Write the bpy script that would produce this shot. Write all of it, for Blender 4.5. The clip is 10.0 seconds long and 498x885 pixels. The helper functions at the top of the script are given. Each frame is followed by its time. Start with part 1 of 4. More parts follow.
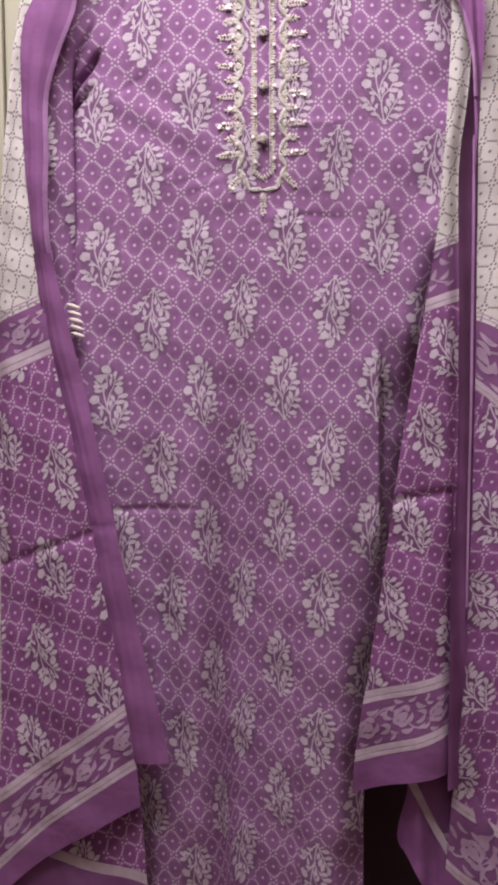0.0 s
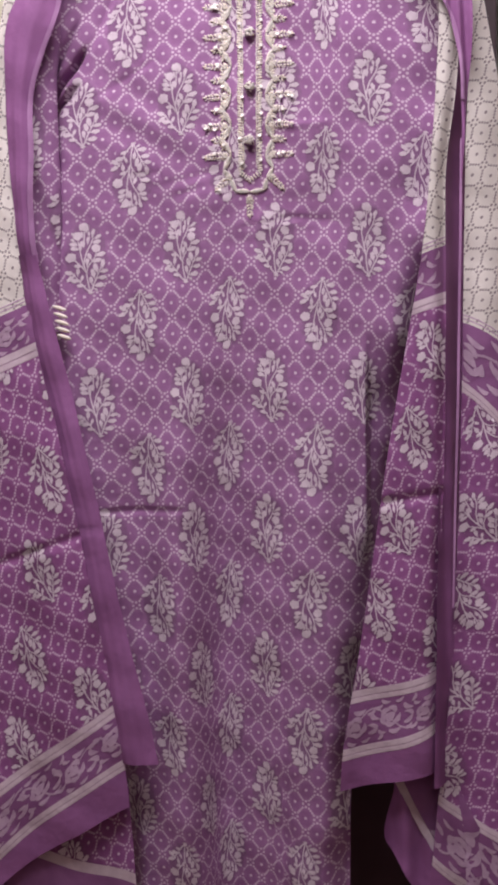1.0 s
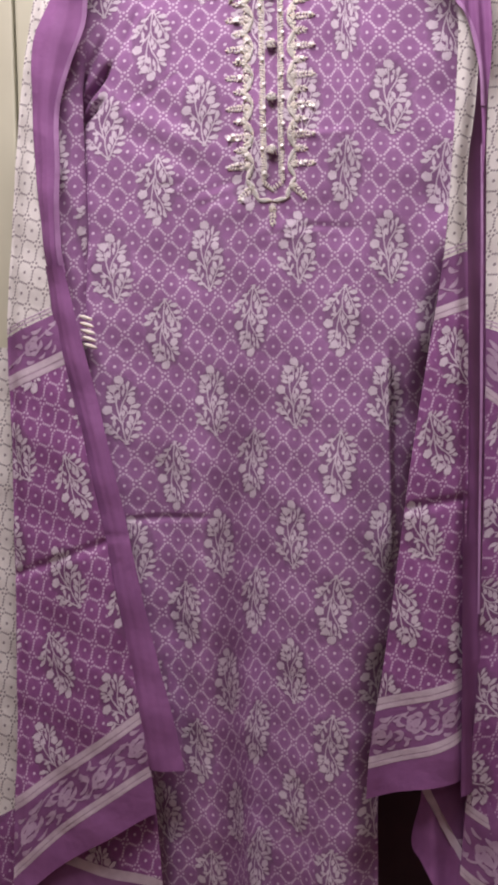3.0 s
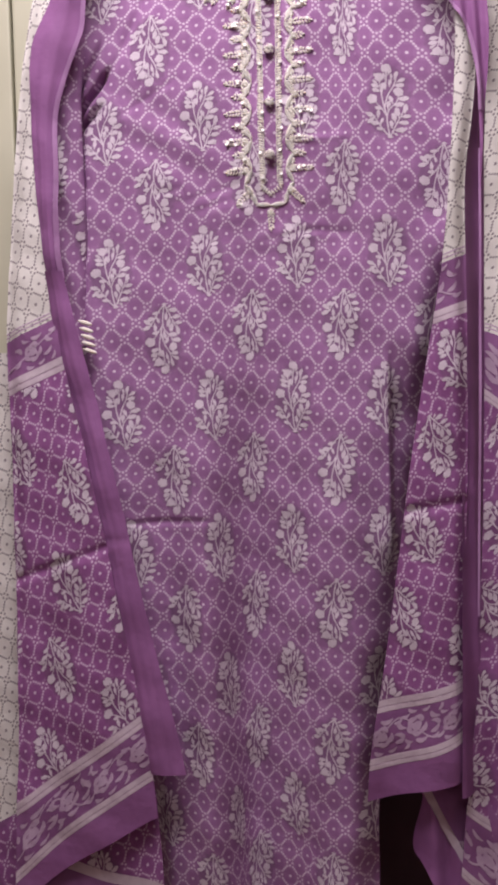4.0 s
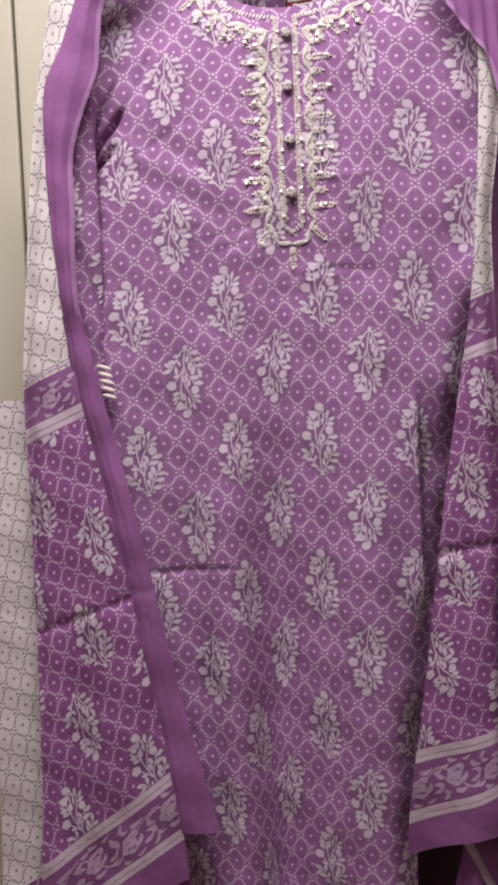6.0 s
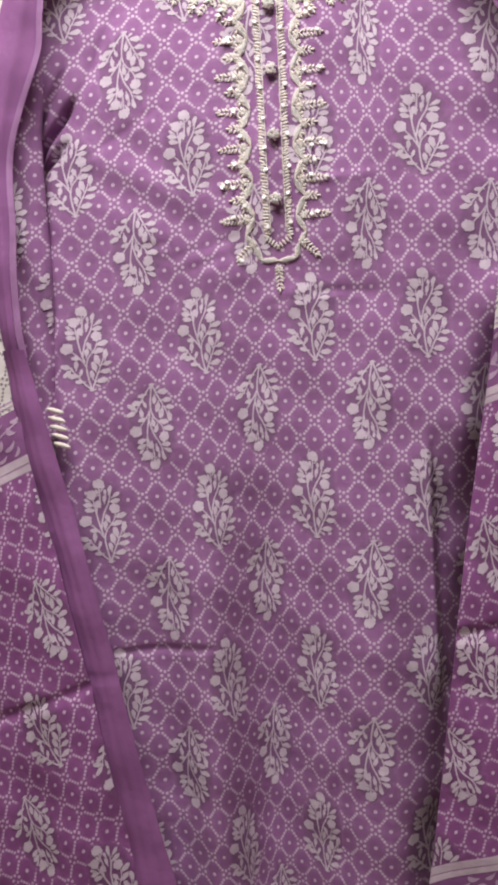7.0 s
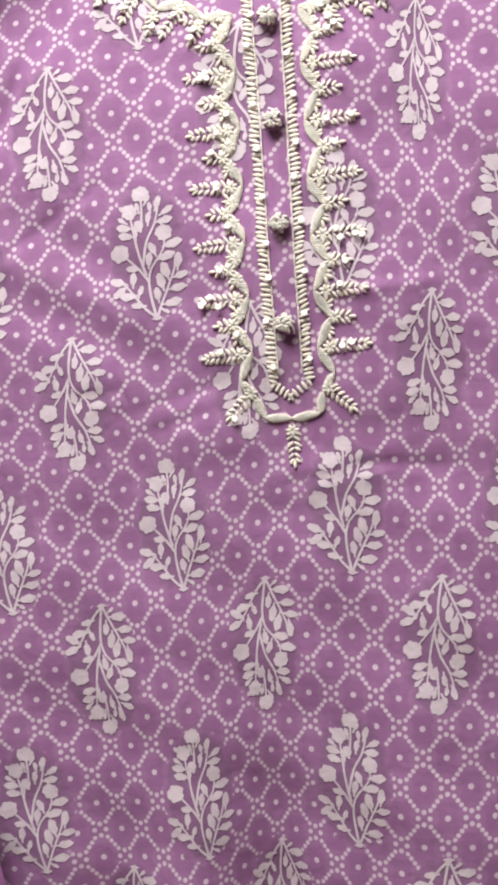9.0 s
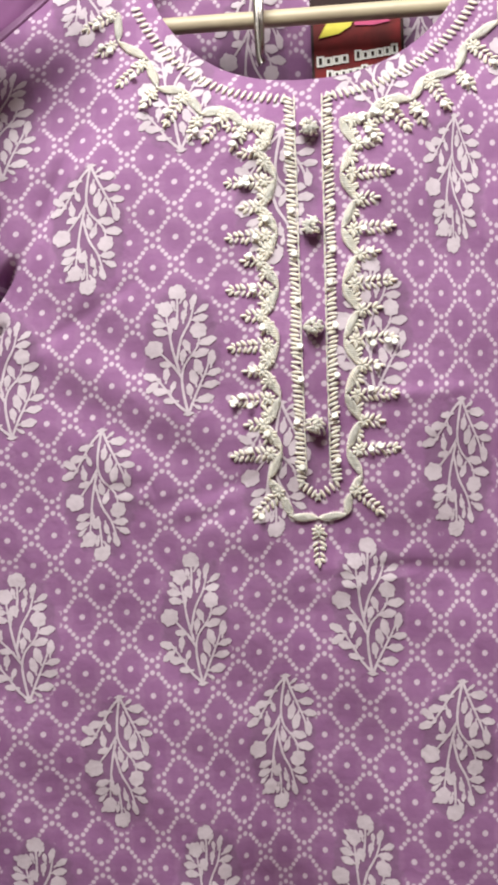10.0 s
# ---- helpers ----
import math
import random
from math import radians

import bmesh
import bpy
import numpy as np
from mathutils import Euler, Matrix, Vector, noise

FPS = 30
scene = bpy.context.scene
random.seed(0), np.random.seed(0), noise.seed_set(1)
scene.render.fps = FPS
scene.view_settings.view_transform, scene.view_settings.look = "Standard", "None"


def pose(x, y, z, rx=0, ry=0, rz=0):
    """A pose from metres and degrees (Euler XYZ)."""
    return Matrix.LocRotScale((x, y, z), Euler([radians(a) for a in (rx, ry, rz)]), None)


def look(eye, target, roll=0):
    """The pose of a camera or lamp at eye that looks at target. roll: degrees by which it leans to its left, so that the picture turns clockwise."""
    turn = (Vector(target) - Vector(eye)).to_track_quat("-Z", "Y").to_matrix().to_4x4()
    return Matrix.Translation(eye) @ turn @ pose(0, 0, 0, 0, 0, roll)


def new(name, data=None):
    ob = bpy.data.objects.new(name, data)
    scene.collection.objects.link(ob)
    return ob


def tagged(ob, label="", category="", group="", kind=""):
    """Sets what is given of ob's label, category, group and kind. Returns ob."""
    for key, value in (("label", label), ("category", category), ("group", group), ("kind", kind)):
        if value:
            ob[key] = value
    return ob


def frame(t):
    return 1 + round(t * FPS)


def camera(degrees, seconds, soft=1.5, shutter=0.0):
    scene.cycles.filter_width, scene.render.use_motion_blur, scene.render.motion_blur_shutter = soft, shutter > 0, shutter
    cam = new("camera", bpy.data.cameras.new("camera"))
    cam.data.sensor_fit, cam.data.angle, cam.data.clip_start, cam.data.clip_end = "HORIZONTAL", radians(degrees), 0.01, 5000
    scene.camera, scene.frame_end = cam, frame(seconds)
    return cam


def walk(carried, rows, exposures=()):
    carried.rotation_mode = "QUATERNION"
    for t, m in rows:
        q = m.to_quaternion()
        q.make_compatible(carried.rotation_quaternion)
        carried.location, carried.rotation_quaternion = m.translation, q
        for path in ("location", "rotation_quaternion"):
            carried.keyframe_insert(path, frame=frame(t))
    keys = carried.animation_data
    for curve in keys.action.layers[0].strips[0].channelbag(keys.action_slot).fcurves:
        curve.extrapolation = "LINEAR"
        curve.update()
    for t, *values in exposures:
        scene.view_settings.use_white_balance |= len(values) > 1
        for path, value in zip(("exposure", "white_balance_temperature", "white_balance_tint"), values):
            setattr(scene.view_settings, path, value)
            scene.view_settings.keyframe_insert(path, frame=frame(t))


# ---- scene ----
cam = camera(24.6, 10.0, soft=3.6)
PATH = [
    (0, (0.138, -0.03, 1.234), (-0.09, 1.955, 1.132), -0.9),
    (0.5, (0.145, -0.016, 1.243), (-0.059, 1.97, 1.125), -0.9),
    (1, (0.12, -0.031, 1.263), (-0.06, 1.956, 1.123), -1.0),
    (1.5, (0.134, -0.03, 1.248), (-0.104, 1.952, 1.128), -1.0),
    (2, (0.118, -0.037, 1.249), (-0.094, 1.948, 1.127), -1.3),
    (2.5, (0.145, -0.037, 1.241), (-0.108, 1.945, 1.139), -1.3),
    (4, (0.14, -0.042, 1.243), (-0.108, 1.94, 1.152), -1.7),
    (4.5, (0.117, -0.039, 1.24), (-0.098, 1.947, 1.154), -1.6),
    (5, (0.134, -0.038, 1.243), (-0.109, 1.945, 1.152), -1.7),
    (5.5, (0.075, -0.031, 1.219), (-0.095, 1.96, 1.155), -1.8),
    (5.7, (0.065, -0.037, 1.233), (-0.104, 1.956, 1.202), -2.4),
    (6.8, (0.115, 0.178, 1.334), (-0.161, 2.156, 1.228), -3.5),
    (7, (0.097, 0.222, 1.346), (-0.143, 2.205, 1.248), -3.5),
    (7.5, (0.088, 0.353, 1.362), (-0.147, 2.336, 1.255), -5.1),
    (8, (0.172, 0.469, 1.409), (-0.236, 2.424, 1.308), -5.8),
    (8.5, (0.141, 0.58, 1.459), (-0.277, 2.533, 1.349), -6.0),
    (9, (0.102, 0.645, 1.488), (-0.257, 2.611, 1.399), -4.5),
    (9.5, (0.088, 0.647, 1.51), (-0.299, 2.609, 1.532), -3.1),
    (10, (0.071, 0.632, 1.517), (-0.238, 2.608, 1.523), -2.3),
]
walk(cam, [(t, look(eye, target, roll)) for t, eye, target, roll in PATH],
     [(0, 0.28, 6450, 22), (5.7, 0.30, 6450, 21), (7, 0.33, 6450, 14), (8, 0.50, 6500, 6), (9, 0.55, 6600, 3), (10, 0.48, 6600, 1)])
TAU = 2 * math.pi

# ---- world, lights ----
world = bpy.data.worlds.new("world")
scene.world = world
world.use_nodes = True
world.node_tree.nodes["Background"].inputs[0].default_value = (1.0, 0.93, 0.86, 1)
world.node_tree.nodes["Background"].inputs[1].default_value = 0.05


def area(name, at, target, sx, sy, power, colour):
    d = bpy.data.lights.new(name, "AREA")
    d.shape, d.size, d.size_y, d.energy, d.color = "RECTANGLE", sx, sy, power, colour
    ob = new(name, d)
    ob.matrix_world = look(at, target)
    return ob


# overhead shop light, out of view, placed to suit the cloth's shading
area("unseen_light", (-0.14, 0.66, 2.52), (-0.08, 0.92, 0.0), 0.9, 0.7, 23.2, (1.0, 0.972, 0.955))
# weak fill lamp, added out front without a known source
area("unseen_light", (0.6, -0.8, 2.52), (0.5, -0.4, 0.0), 1.2, 0.6, 2.5, (1.0, 0.972, 0.955))


# ---- materials ----
def nodes(name, rough=0.8, sheen=0.0, metallic=0.0):
    m = bpy.data.materials.new(name)
    m.use_nodes = True
    nt = m.node_tree
    b = nt.nodes["Principled BSDF"]
    b.inputs["Roughness"].default_value = rough
    b.inputs["Metallic"].default_value = metallic
    b.inputs["Sheen Weight"].default_value = sheen
    return m, nt, b


class Net:
    """Short forms for math nodes."""

    def __init__(self, nt):
        self.nt = nt

    def put(self, socket, value):
        if isinstance(value, (int, float)):
            socket.default_value = value
        else:
            self.nt.links.new(value, socket)

    def math(self, op, a, b=0.0, c=0.0):
        n = self.nt.nodes.new("ShaderNodeMath")
        n.operation = op
        for s, v in zip(n.inputs, (a, b, c)):
            self.put(s, v)
        return n.outputs[0]

    def near(self, a):
        """The signed distance to the nearest whole number."""
        return self.math("SUBTRACT", a, self.math("ROUND", a))

    def smooth(self, v, lo, hi, a=1.0, b=0.0):
        n = self.nt.nodes.new("ShaderNodeMapRange")
        n.interpolation_type = "SMOOTHSTEP"
        for s, x in zip(n.inputs, (v, lo, hi, a, b)):
            self.put(s, x)
        return n.outputs[0]

    def mix(self, f, a, b, mode="MIX"):
        n = self.nt.nodes.new("ShaderNodeMix")
        n.data_type, n.blend_type = "RGBA", mode
        self.put(n.inputs[0], f)
        for s, v in ((n.inputs[6], a), (n.inputs[7], b)):
            if isinstance(v, tuple):
                s.default_value = (*v, 1)
            else:
                self.nt.links.new(v, s)
        return n.outputs[2]

    def noise(self, vec, scale, detail=3.0):
        n = self.nt.nodes.new("ShaderNodeTexNoise")
        n.inputs["Scale"].default_value, n.inputs["Detail"].default_value = scale, detail
        self.nt.links.new(vec, n.inputs["Vector"])
        return n.outputs["Fac"]

    def bump(self, b, height, distance, strength=0.6):
        n = self.nt.nodes.new("ShaderNodeBump")
        n.inputs["Strength"].default_value, n.inputs["Distance"].default_value = strength, distance
        self.nt.links.new(height, n.inputs["Height"])
        self.nt.links.new(n.outputs[0], b.inputs["Normal"])


MOTIF_W, MOTIF_H = 0.117, 0.178      # the repeat of the sprigs
CELLS_U, CELLS_V, CELL_SIDE, CELL_SHIFT = 3.897, 4.722, -0.048, 0.529   # lattice cells to a repeat, and its offset


def weave(g, b, coords):
    """Cotton: threads and slubs."""
    fine = g.noise(coords, 1500, 2)
    slub = g.noise(coords, 220, 3)
    crease = g.smooth(g.math("ABSOLUTE", g.math("SUBTRACT", g.noise(coords, 16, 3), 0.5)), 0.0, 0.05, 0.7, 0.0)
    crinkle = g.math("ADD", g.math("MULTIPLY", g.noise(coords, 70, 5), 8.0), crease)
    g.bump(b, g.math("ADD", crinkle, g.math("ADD", fine, g.math("MULTIPLY", slub, 0.6))), 0.0003, 0.5)
    return slub


def print_cloth(name, ground, shade, ink, motifs=True):
    """Cotton printed with a dotted diamond lattice, and bare patches under the sprigs."""
    m, nt, b = nodes(name, 0.85, 0.0)
    g = Net(nt)
    uv = nt.nodes.new("ShaderNodeUVMap").outputs[0]
    co = nt.nodes.new("ShaderNodeTexCoord").outputs["Object"]
    sep = nt.nodes.new("ShaderNodeSeparateXYZ")
    nt.links.new(uv, sep.inputs[0])
    u, v = sep.outputs[0], sep.outputs[1]
    aw, bw = MOTIF_W / CELLS_U, MOTIF_H / CELLS_V
    s, d = g.math("ADD", u, v), g.math("SUBTRACT", u, v)

    def dist(p, q):
        x = g.math("MULTIPLY", g.math("ADD", p, q), aw / 2)
        z = g.math("MULTIPLY", g.math("SUBTRACT", p, q), bw / 2)
        return g.math("SQRT", g.math("ADD", g.math("MULTIPLY", x, x), g.math("MULTIPLY", z, z)))

    def dotted(line, along):
        off = g.near(line)
        part_way = g.math("DIVIDE", g.math("SUBTRACT", g.math("FRACT", along), 0.28), 0.147)
        gap = g.math("MULTIPLY", g.near(part_way), 0.147)
        on = g.smooth(dist(off, gap), 0.00110, 0.00180)
        away = g.smooth(g.math("ABSOLUTE", g.near(along)), 0.2, 0.215, 0.0, 1.0)
        return g.math("MULTIPLY", on, away)

    # four dots round each crossing
    ns, nd = g.near(s), g.near(d)
    cx = g.math("ABSOLUTE", g.math("MULTIPLY", g.math("ADD", ns, nd), aw / 2))
    cz = g.math("ABSOLUTE", g.math("MULTIPLY", g.math("SUBTRACT", ns, nd), bw / 2))

    def away_from(x, z):
        x, z = g.math("SUBTRACT", cx, x), g.math("SUBTRACT", cz, z)
        return g.math("SQRT", g.math("ADD", g.math("MULTIPLY", x, x), g.math("MULTIPLY", z, z)))

    four = g.math("MINIMUM", away_from(0.125 * aw, 0.0), away_from(0.0, 0.105 * bw))
    half_s, half_d = g.near(g.math("ADD", s, 0.5)), g.near(g.math("ADD", d, 0.5))
    dots = g.math("MAXIMUM", dotted(s, d), dotted(d, s))
    dots = g.math("MAXIMUM", dots, g.smooth(four, 0.00125, 0.0020))
    dots = g.math("MAXIMUM", dots, g.smooth(dist(half_s, half_d), 0.0015, 0.0023))
    blot = g.smooth(g.noise(co, 45, 4), 0.3, 0.7, 0.0, 1.0)
    inner = g.math("MINIMUM", g.math("ABSOLUTE", ns), g.math("ABSOLUTE", nd))
    deep = g.math("ADD", g.math("MULTIPLY", blot, 0.40), g.math("MULTIPLY", g.smooth(inner, 0.06, 0.12, 0.0, 0.55), g.smooth(away_from(0.0, 0.0), 0.0080, 0.0105, 0.0, 1.0)))
    fill = g.mix(g.math("MINIMUM", deep, 1.0), ground, shade)
    if motifs:
        def patch(shift, sx, sz):
            k = g.math("DIVIDE", g.near(g.math("ADD", g.math("DIVIDE", g.math("SUBTRACT", u, CELL_SIDE), CELLS_U), shift)), sx)
            w = g.math("DIVIDE", g.near(g.math("ADD", g.math("DIVIDE", g.math("SUBTRACT", v, CELL_SHIFT), CELLS_V), shift)), sz)
            return g.math("ADD", g.math("MULTIPLY", k, k), g.math("MULTIPLY", w, w))
        r = g.math("MINIMUM", patch(0.0, 0.225, 0.255), patch(0.5, 0.225, 0.255))
        r = g.math("ADD", r, g.math("MULTIPLY", g.math("SUBTRACT", g.noise(co, 160, 2), 0.5), 0.8))
        dots = g.math("MULTIPLY", dots, g.smooth(r, 0.95, 1.1, 0.0, 1.0))
        grey = tuple(0.5 * c + 0.5 * e for c, e in zip(shade, (0.05, 0.06, 0.05)))
        fill = g.mix(g.smooth(r, 0.65, 1.0, 0.46, 0.0), fill, grey)
    slub = weave(g, b, co)
    worn = g.math("MULTIPLY", dots, g.smooth(slub, 0.2, 0.6, 0.85, 1.0))
    nt.links.new(g.mix(worn, fill, ink), b.inputs["Base Color"])
    return m


def plain(name, a, c, rough=0.8, scale=30.0, sheen=0.0, metallic=0.0, bump=0.0006, cloth=False):
    """Two near tones mixed by noise, with fine relief."""
    m, nt, b = nodes(name, rough, sheen, metallic)
    g = Net(nt)
    co = nt.nodes.new("ShaderNodeTexCoord").outputs["Object"]
    f = g.noise(co, scale, 5)
    nt.links.new(g.mix(g.smooth(f, 0.3, 0.7, 0.0, 1.0), a, c), b.inputs["Base Color"])
    if cloth:
        weave(g, b, co)
    elif bump:
        g.bump(b, g.noise(co, scale * 12, 4), bump, 0.4)
    return m


PURPLE, PURPLE2, INK = (0.355, 0.170, 0.350), (0.302, 0.127, 0.301), (0.68, 0.530, 0.67)
KURTA = print_cloth("printed_cotton", PURPLE, PURPLE2, INK)
DUPATTA = print_cloth("printed_dupatta_cotton", (0.310, 0.108, 0.290), (0.255, 0.078, 0.242), (0.64, 0.46, 0.63))
PALE = print_cloth("pale_dupatta_cotton", (0.78, 0.735, 0.70), (0.74, 0.695, 0.665), (0.27, 0.22, 0.24), False)
SPRIG = plain("sprig_ink", (0.70, 0.590, 0.680), (0.62, 0.515, 0.60), 0.85, 120, cloth=True)
STRIPE_GROUND = plain("stripe_ground", (0.50, 0.36, 0.47), (0.45, 0.31, 0.42), 0.85, 90, cloth=True)
STRIPE = plain("stripe_ink", (0.66, 0.54, 0.61), (0.58, 0.46, 0.54), 0.85, 90, cloth=True)
VINE = plain("vine_ink", (0.56, 0.40, 0.54), (0.48, 0.32, 0.47), 0.85, 90, cloth=True)
SOLID = plain("solid_purple_cotton", (0.310, 0.116, 0.300), (0.265, 0.096, 0.258), 0.75, 25, 0.0, cloth=True)
# paler copy of the solid purple: light on the rolled edges, put in as colour
LIT_EDGE = plain("lit_edge_cotton", (0.46, 0.24, 0.46), (0.40, 0.20, 0.40), 0.75, 60, cloth=True)
BORDER = plain("border_purple_cotton", (0.285, 0.112, 0.275), (0.24, 0.088, 0.235), 0.8, 40, 0.0, cloth=True)
THREAD = plain("cream_thread", (0.86, 0.795, 0.715), (0.79, 0.72, 0.64), 0.7, 300, 0.2, bump=0.0004)
soft_thread = THREAD.node_tree.nodes["Principled BSDF"].inputs
soft_thread["Specular IOR Level"].default_value = 0.15
soft_thread["Subsurface Weight"].default_value = 0.6
soft_thread["Subsurface Radius"].default_value = (1.0, 0.95, 0.85)
soft_thread["Subsurface Scale"].default_value = 0.0012
SEQUIN = plain("sequin", (0.95, 0.93, 0.88), (0.90, 0.87, 0.82), 0.22, 50, metallic=0.0, bump=0)
CREAM_PLASTIC = plain("cream_plastic", (0.56, 0.47, 0.34), (0.50, 0.41, 0.30), 0.4, 20)
CHROME = plain("chrome", (0.75, 0.72, 0.70), (0.65, 0.62, 0.60), 0.18, 60, metallic=1.0, bump=0)
WALL = plain("pale_green_panel", (0.64, 0.62, 0.47), (0.58, 0.56, 0.42), 0.55, 6)
PLASTER = plain("shop_plaster", (0.70, 0.66, 0.60), (0.64, 0.60, 0.54), 0.8, 4)
# unseen floor, coloured red to redden the light bounced onto the lower cloth
FLOOR = plain("red_bounce_floor", (0.20, 0.075, 0.070), (0.16, 0.06, 0.055), 0.35, 5)
DARK = plain("dark_gap_brown", (0.052, 0.025, 0.036), (0.034, 0.016, 0.024), 0.6, 14)
BLACK = plain("black_metal", (0.012, 0.012, 0.013), (0.02, 0.02, 0.02), 0.5, 30)
TAG_RED = plain("tag_red", (0.20, 0.012, 0.016), (0.10, 0.010, 0.012), 0.85, 60, bump=0)
TAG_DARK = plain("tag_dark", (0.035, 0.012, 0.014), (0.022, 0.010, 0.011), 0.85, 60, bump=0)
TAG_WHITE = plain("tag_white", (0.8, 0.78, 0.76), (0.74, 0.72, 0.70), 0.5, 60, bump=0)
TAG_YELLOW = plain("tag_yellow", (0.70, 0.62, 0.06), (0.62, 0.54, 0.05), 0.5, 60, bump=0)
TAG_PINK = plain("tag_pink", (0.55, 0.05, 0.18), (0.48, 0.04, 0.16), 0.5, 60, bump=0)


# ---- mesh helpers ----
def adopt(ob, parent):
    """Meshes are built in world places; a thing's Empty stands at its base."""
    if parent:
        ob.parent = parent
        if parent.type == "EMPTY":
            ob.matrix_parent_inverse = Matrix.Translation(-parent.location)


def part(name, bm, material, parent, label=""):
    me = bpy.data.meshes.new(name)
    bm.to_mesh(me)
    bm.free()
    me.materials.append(material)
    ob = new(name, me)
    adopt(ob, parent)
    if label:
        ob["label"] = label
    return ob


def mesh_of(name, verts, faces, material, parent=None, uvs=None, label="", smooth=True):
    me = bpy.data.meshes.new(name)
    me.from_pydata([tuple(v) for v in verts], [], faces)
    if uvs is not None:
        layer = me.uv_layers.new(name="UVMap")
        idx = np.empty(len(me.loops), int)
        me.loops.foreach_get("vertex_index", idx)
        layer.data.foreach_set("uv", np.asarray(uvs, float)[idx].ravel())
    me.polygons.foreach_set("use_smooth", [smooth] * len(me.polygons))
    me.materials.append(material)
    ob = new(name, me)
    adopt(ob, parent)
    if label:
        ob["label"] = label
    return ob


def thing(name, at, label, category):
    ob = new(name)
    ob.location = at
    ob.empty_display_size = 0.05
    return tagged(ob, label, category)


def box(name, lo, hi, material, parent=None, bevel=0.004, label=""):
    bm = bmesh.new()
    bmesh.ops.create_cube(bm, size=1)
    lo, hi = Vector(lo), Vector(hi)
    for v in bm.verts:
        v.co = Vector([lo[i] + (v.co[i] + 0.5) * (hi[i] - lo[i]) for i in range(3)])
    if bevel:
        bmesh.ops.bevel(bm, geom=bm.edges[:], offset=bevel, segments=2, affect="EDGES", profile=0.6)
    return part(name, bm, material, parent, label)


def curve(points):
    """A smooth function through (z, x) pairs, z falling or rising (monotone cubic)."""
    p = sorted(points)
    zs, xs = np.array([a for a, _ in p]), np.array([c for _, c in p])
    sl = np.gradient(xs, zs)

    def f(z):
        z = np.clip(np.asarray(z, float), zs[0], zs[-1])
        i = np.clip(np.searchsorted(zs, z) - 1, 0, len(zs) - 2)
        h = zs[i + 1] - zs[i]
        t = (z - zs[i]) / h
        return ((2 * t**3 - 3 * t**2 + 1) * xs[i] + (t**3 - 2 * t**2 + t) * h * sl[i]
                + (3 * t**2 - 2 * t**3) * xs[i + 1] + (t**3 - t**2) * h * sl[i + 1])
    return f


def step(a, b, x):
    t = np.clip((np.asarray(x, float) - a) / (b - a), 0, 1)
    return t * t * (3 - 2 * t)


def ripple(x, z, seed=0.0):
    """Small soft wrinkles in hanging cotton, metres."""
    return (0.0012 * np.sin(31 * x + 17 * z + seed) * np.sin(23 * z - 11 * x + 2 * seed)
            + 0.0010 * np.sin(67 * x - 29 * z + 3 * seed) + 0.0007 * np.sin(95 * z + 41 * x + seed))


class Sheet:
    """A hanging cloth: side edges left(z), right(z), depth(x, z), and its print's coordinates."""

    def __init__(self, left, right, depth, to_fabric, from_fabric):
        self.left, self.right, self.depth = left, right, depth
        self.to_fabric, self.from_fabric = to_fabric, from_fabric

    def grid(self, name, low, high, nx, nz, material, parent, label="", thick=0.0009):
        """A zone of the cloth between the curves low(x) and high(x), with its thickness."""
        s, t = np.meshgrid(np.linspace(0, 1, nx + 1), np.linspace(0, 1, nz + 1))
        z = low(0 * s) + t * (high(0 * s) - low(0 * s))
        for _ in range(4):
            x = self.left(z) + s * (self.right(z) - self.left(z))
            z = low(x) + t * (high(x) - low(x))
        x, z = x.ravel(), z.ravel()
        y = self.depth(x, z)
        k, v = self.to_fabric(x, z)
        n = len(x)
        w = nx + 1
        faces = [(j * w + i, j * w + i + 1, (j + 1) * w + i + 1, (j + 1) * w + i) for j in range(nz) for i in range(nx)]
        faces += [tuple(n + a for a in reversed(f)) for f in faces]
        rim = list(range(nx)) + [nx + j * w for j in range(nz)] + [n - 1 - i for i in range(nx)] + [(nz - j) * w for j in range(nz)]
        m = len(rim)
        faces += [(2 * n + (i + 1) % m, 2 * n + i, 2 * n + m + i, 2 * n + m + (i + 1) % m) for i in range(m)]
        face, rear = np.stack([x, y, z], 1), np.stack([x, y + thick, z], 1)
        verts = np.concatenate([face, rear, face[rim], rear[rim]])
        uv = np.stack([CELLS_U * k + CELL_SIDE, CELLS_V * v + CELL_SHIFT], 1)
        return mesh_of(name, verts, faces, material, parent, np.concatenate([uv, uv, uv[rim], uv[rim]]), label)

    def within(self, x, z, low, high):
        """Outline points drawn back to the zone's edges; None for a shape that lies outside."""
        m = 0.0008
        a = np.clip(x, self.left(z) + m, self.right(z) - m)
        c = np.clip(z, low(a) + m, high(a) - m)
        a = np.clip(a, self.left(c) + m, self.right(c) - m)
        off = np.hypot(a - x, c - z) > 1e-6
        return None if off[-1] and off.mean() > 0.6 else (a, c)


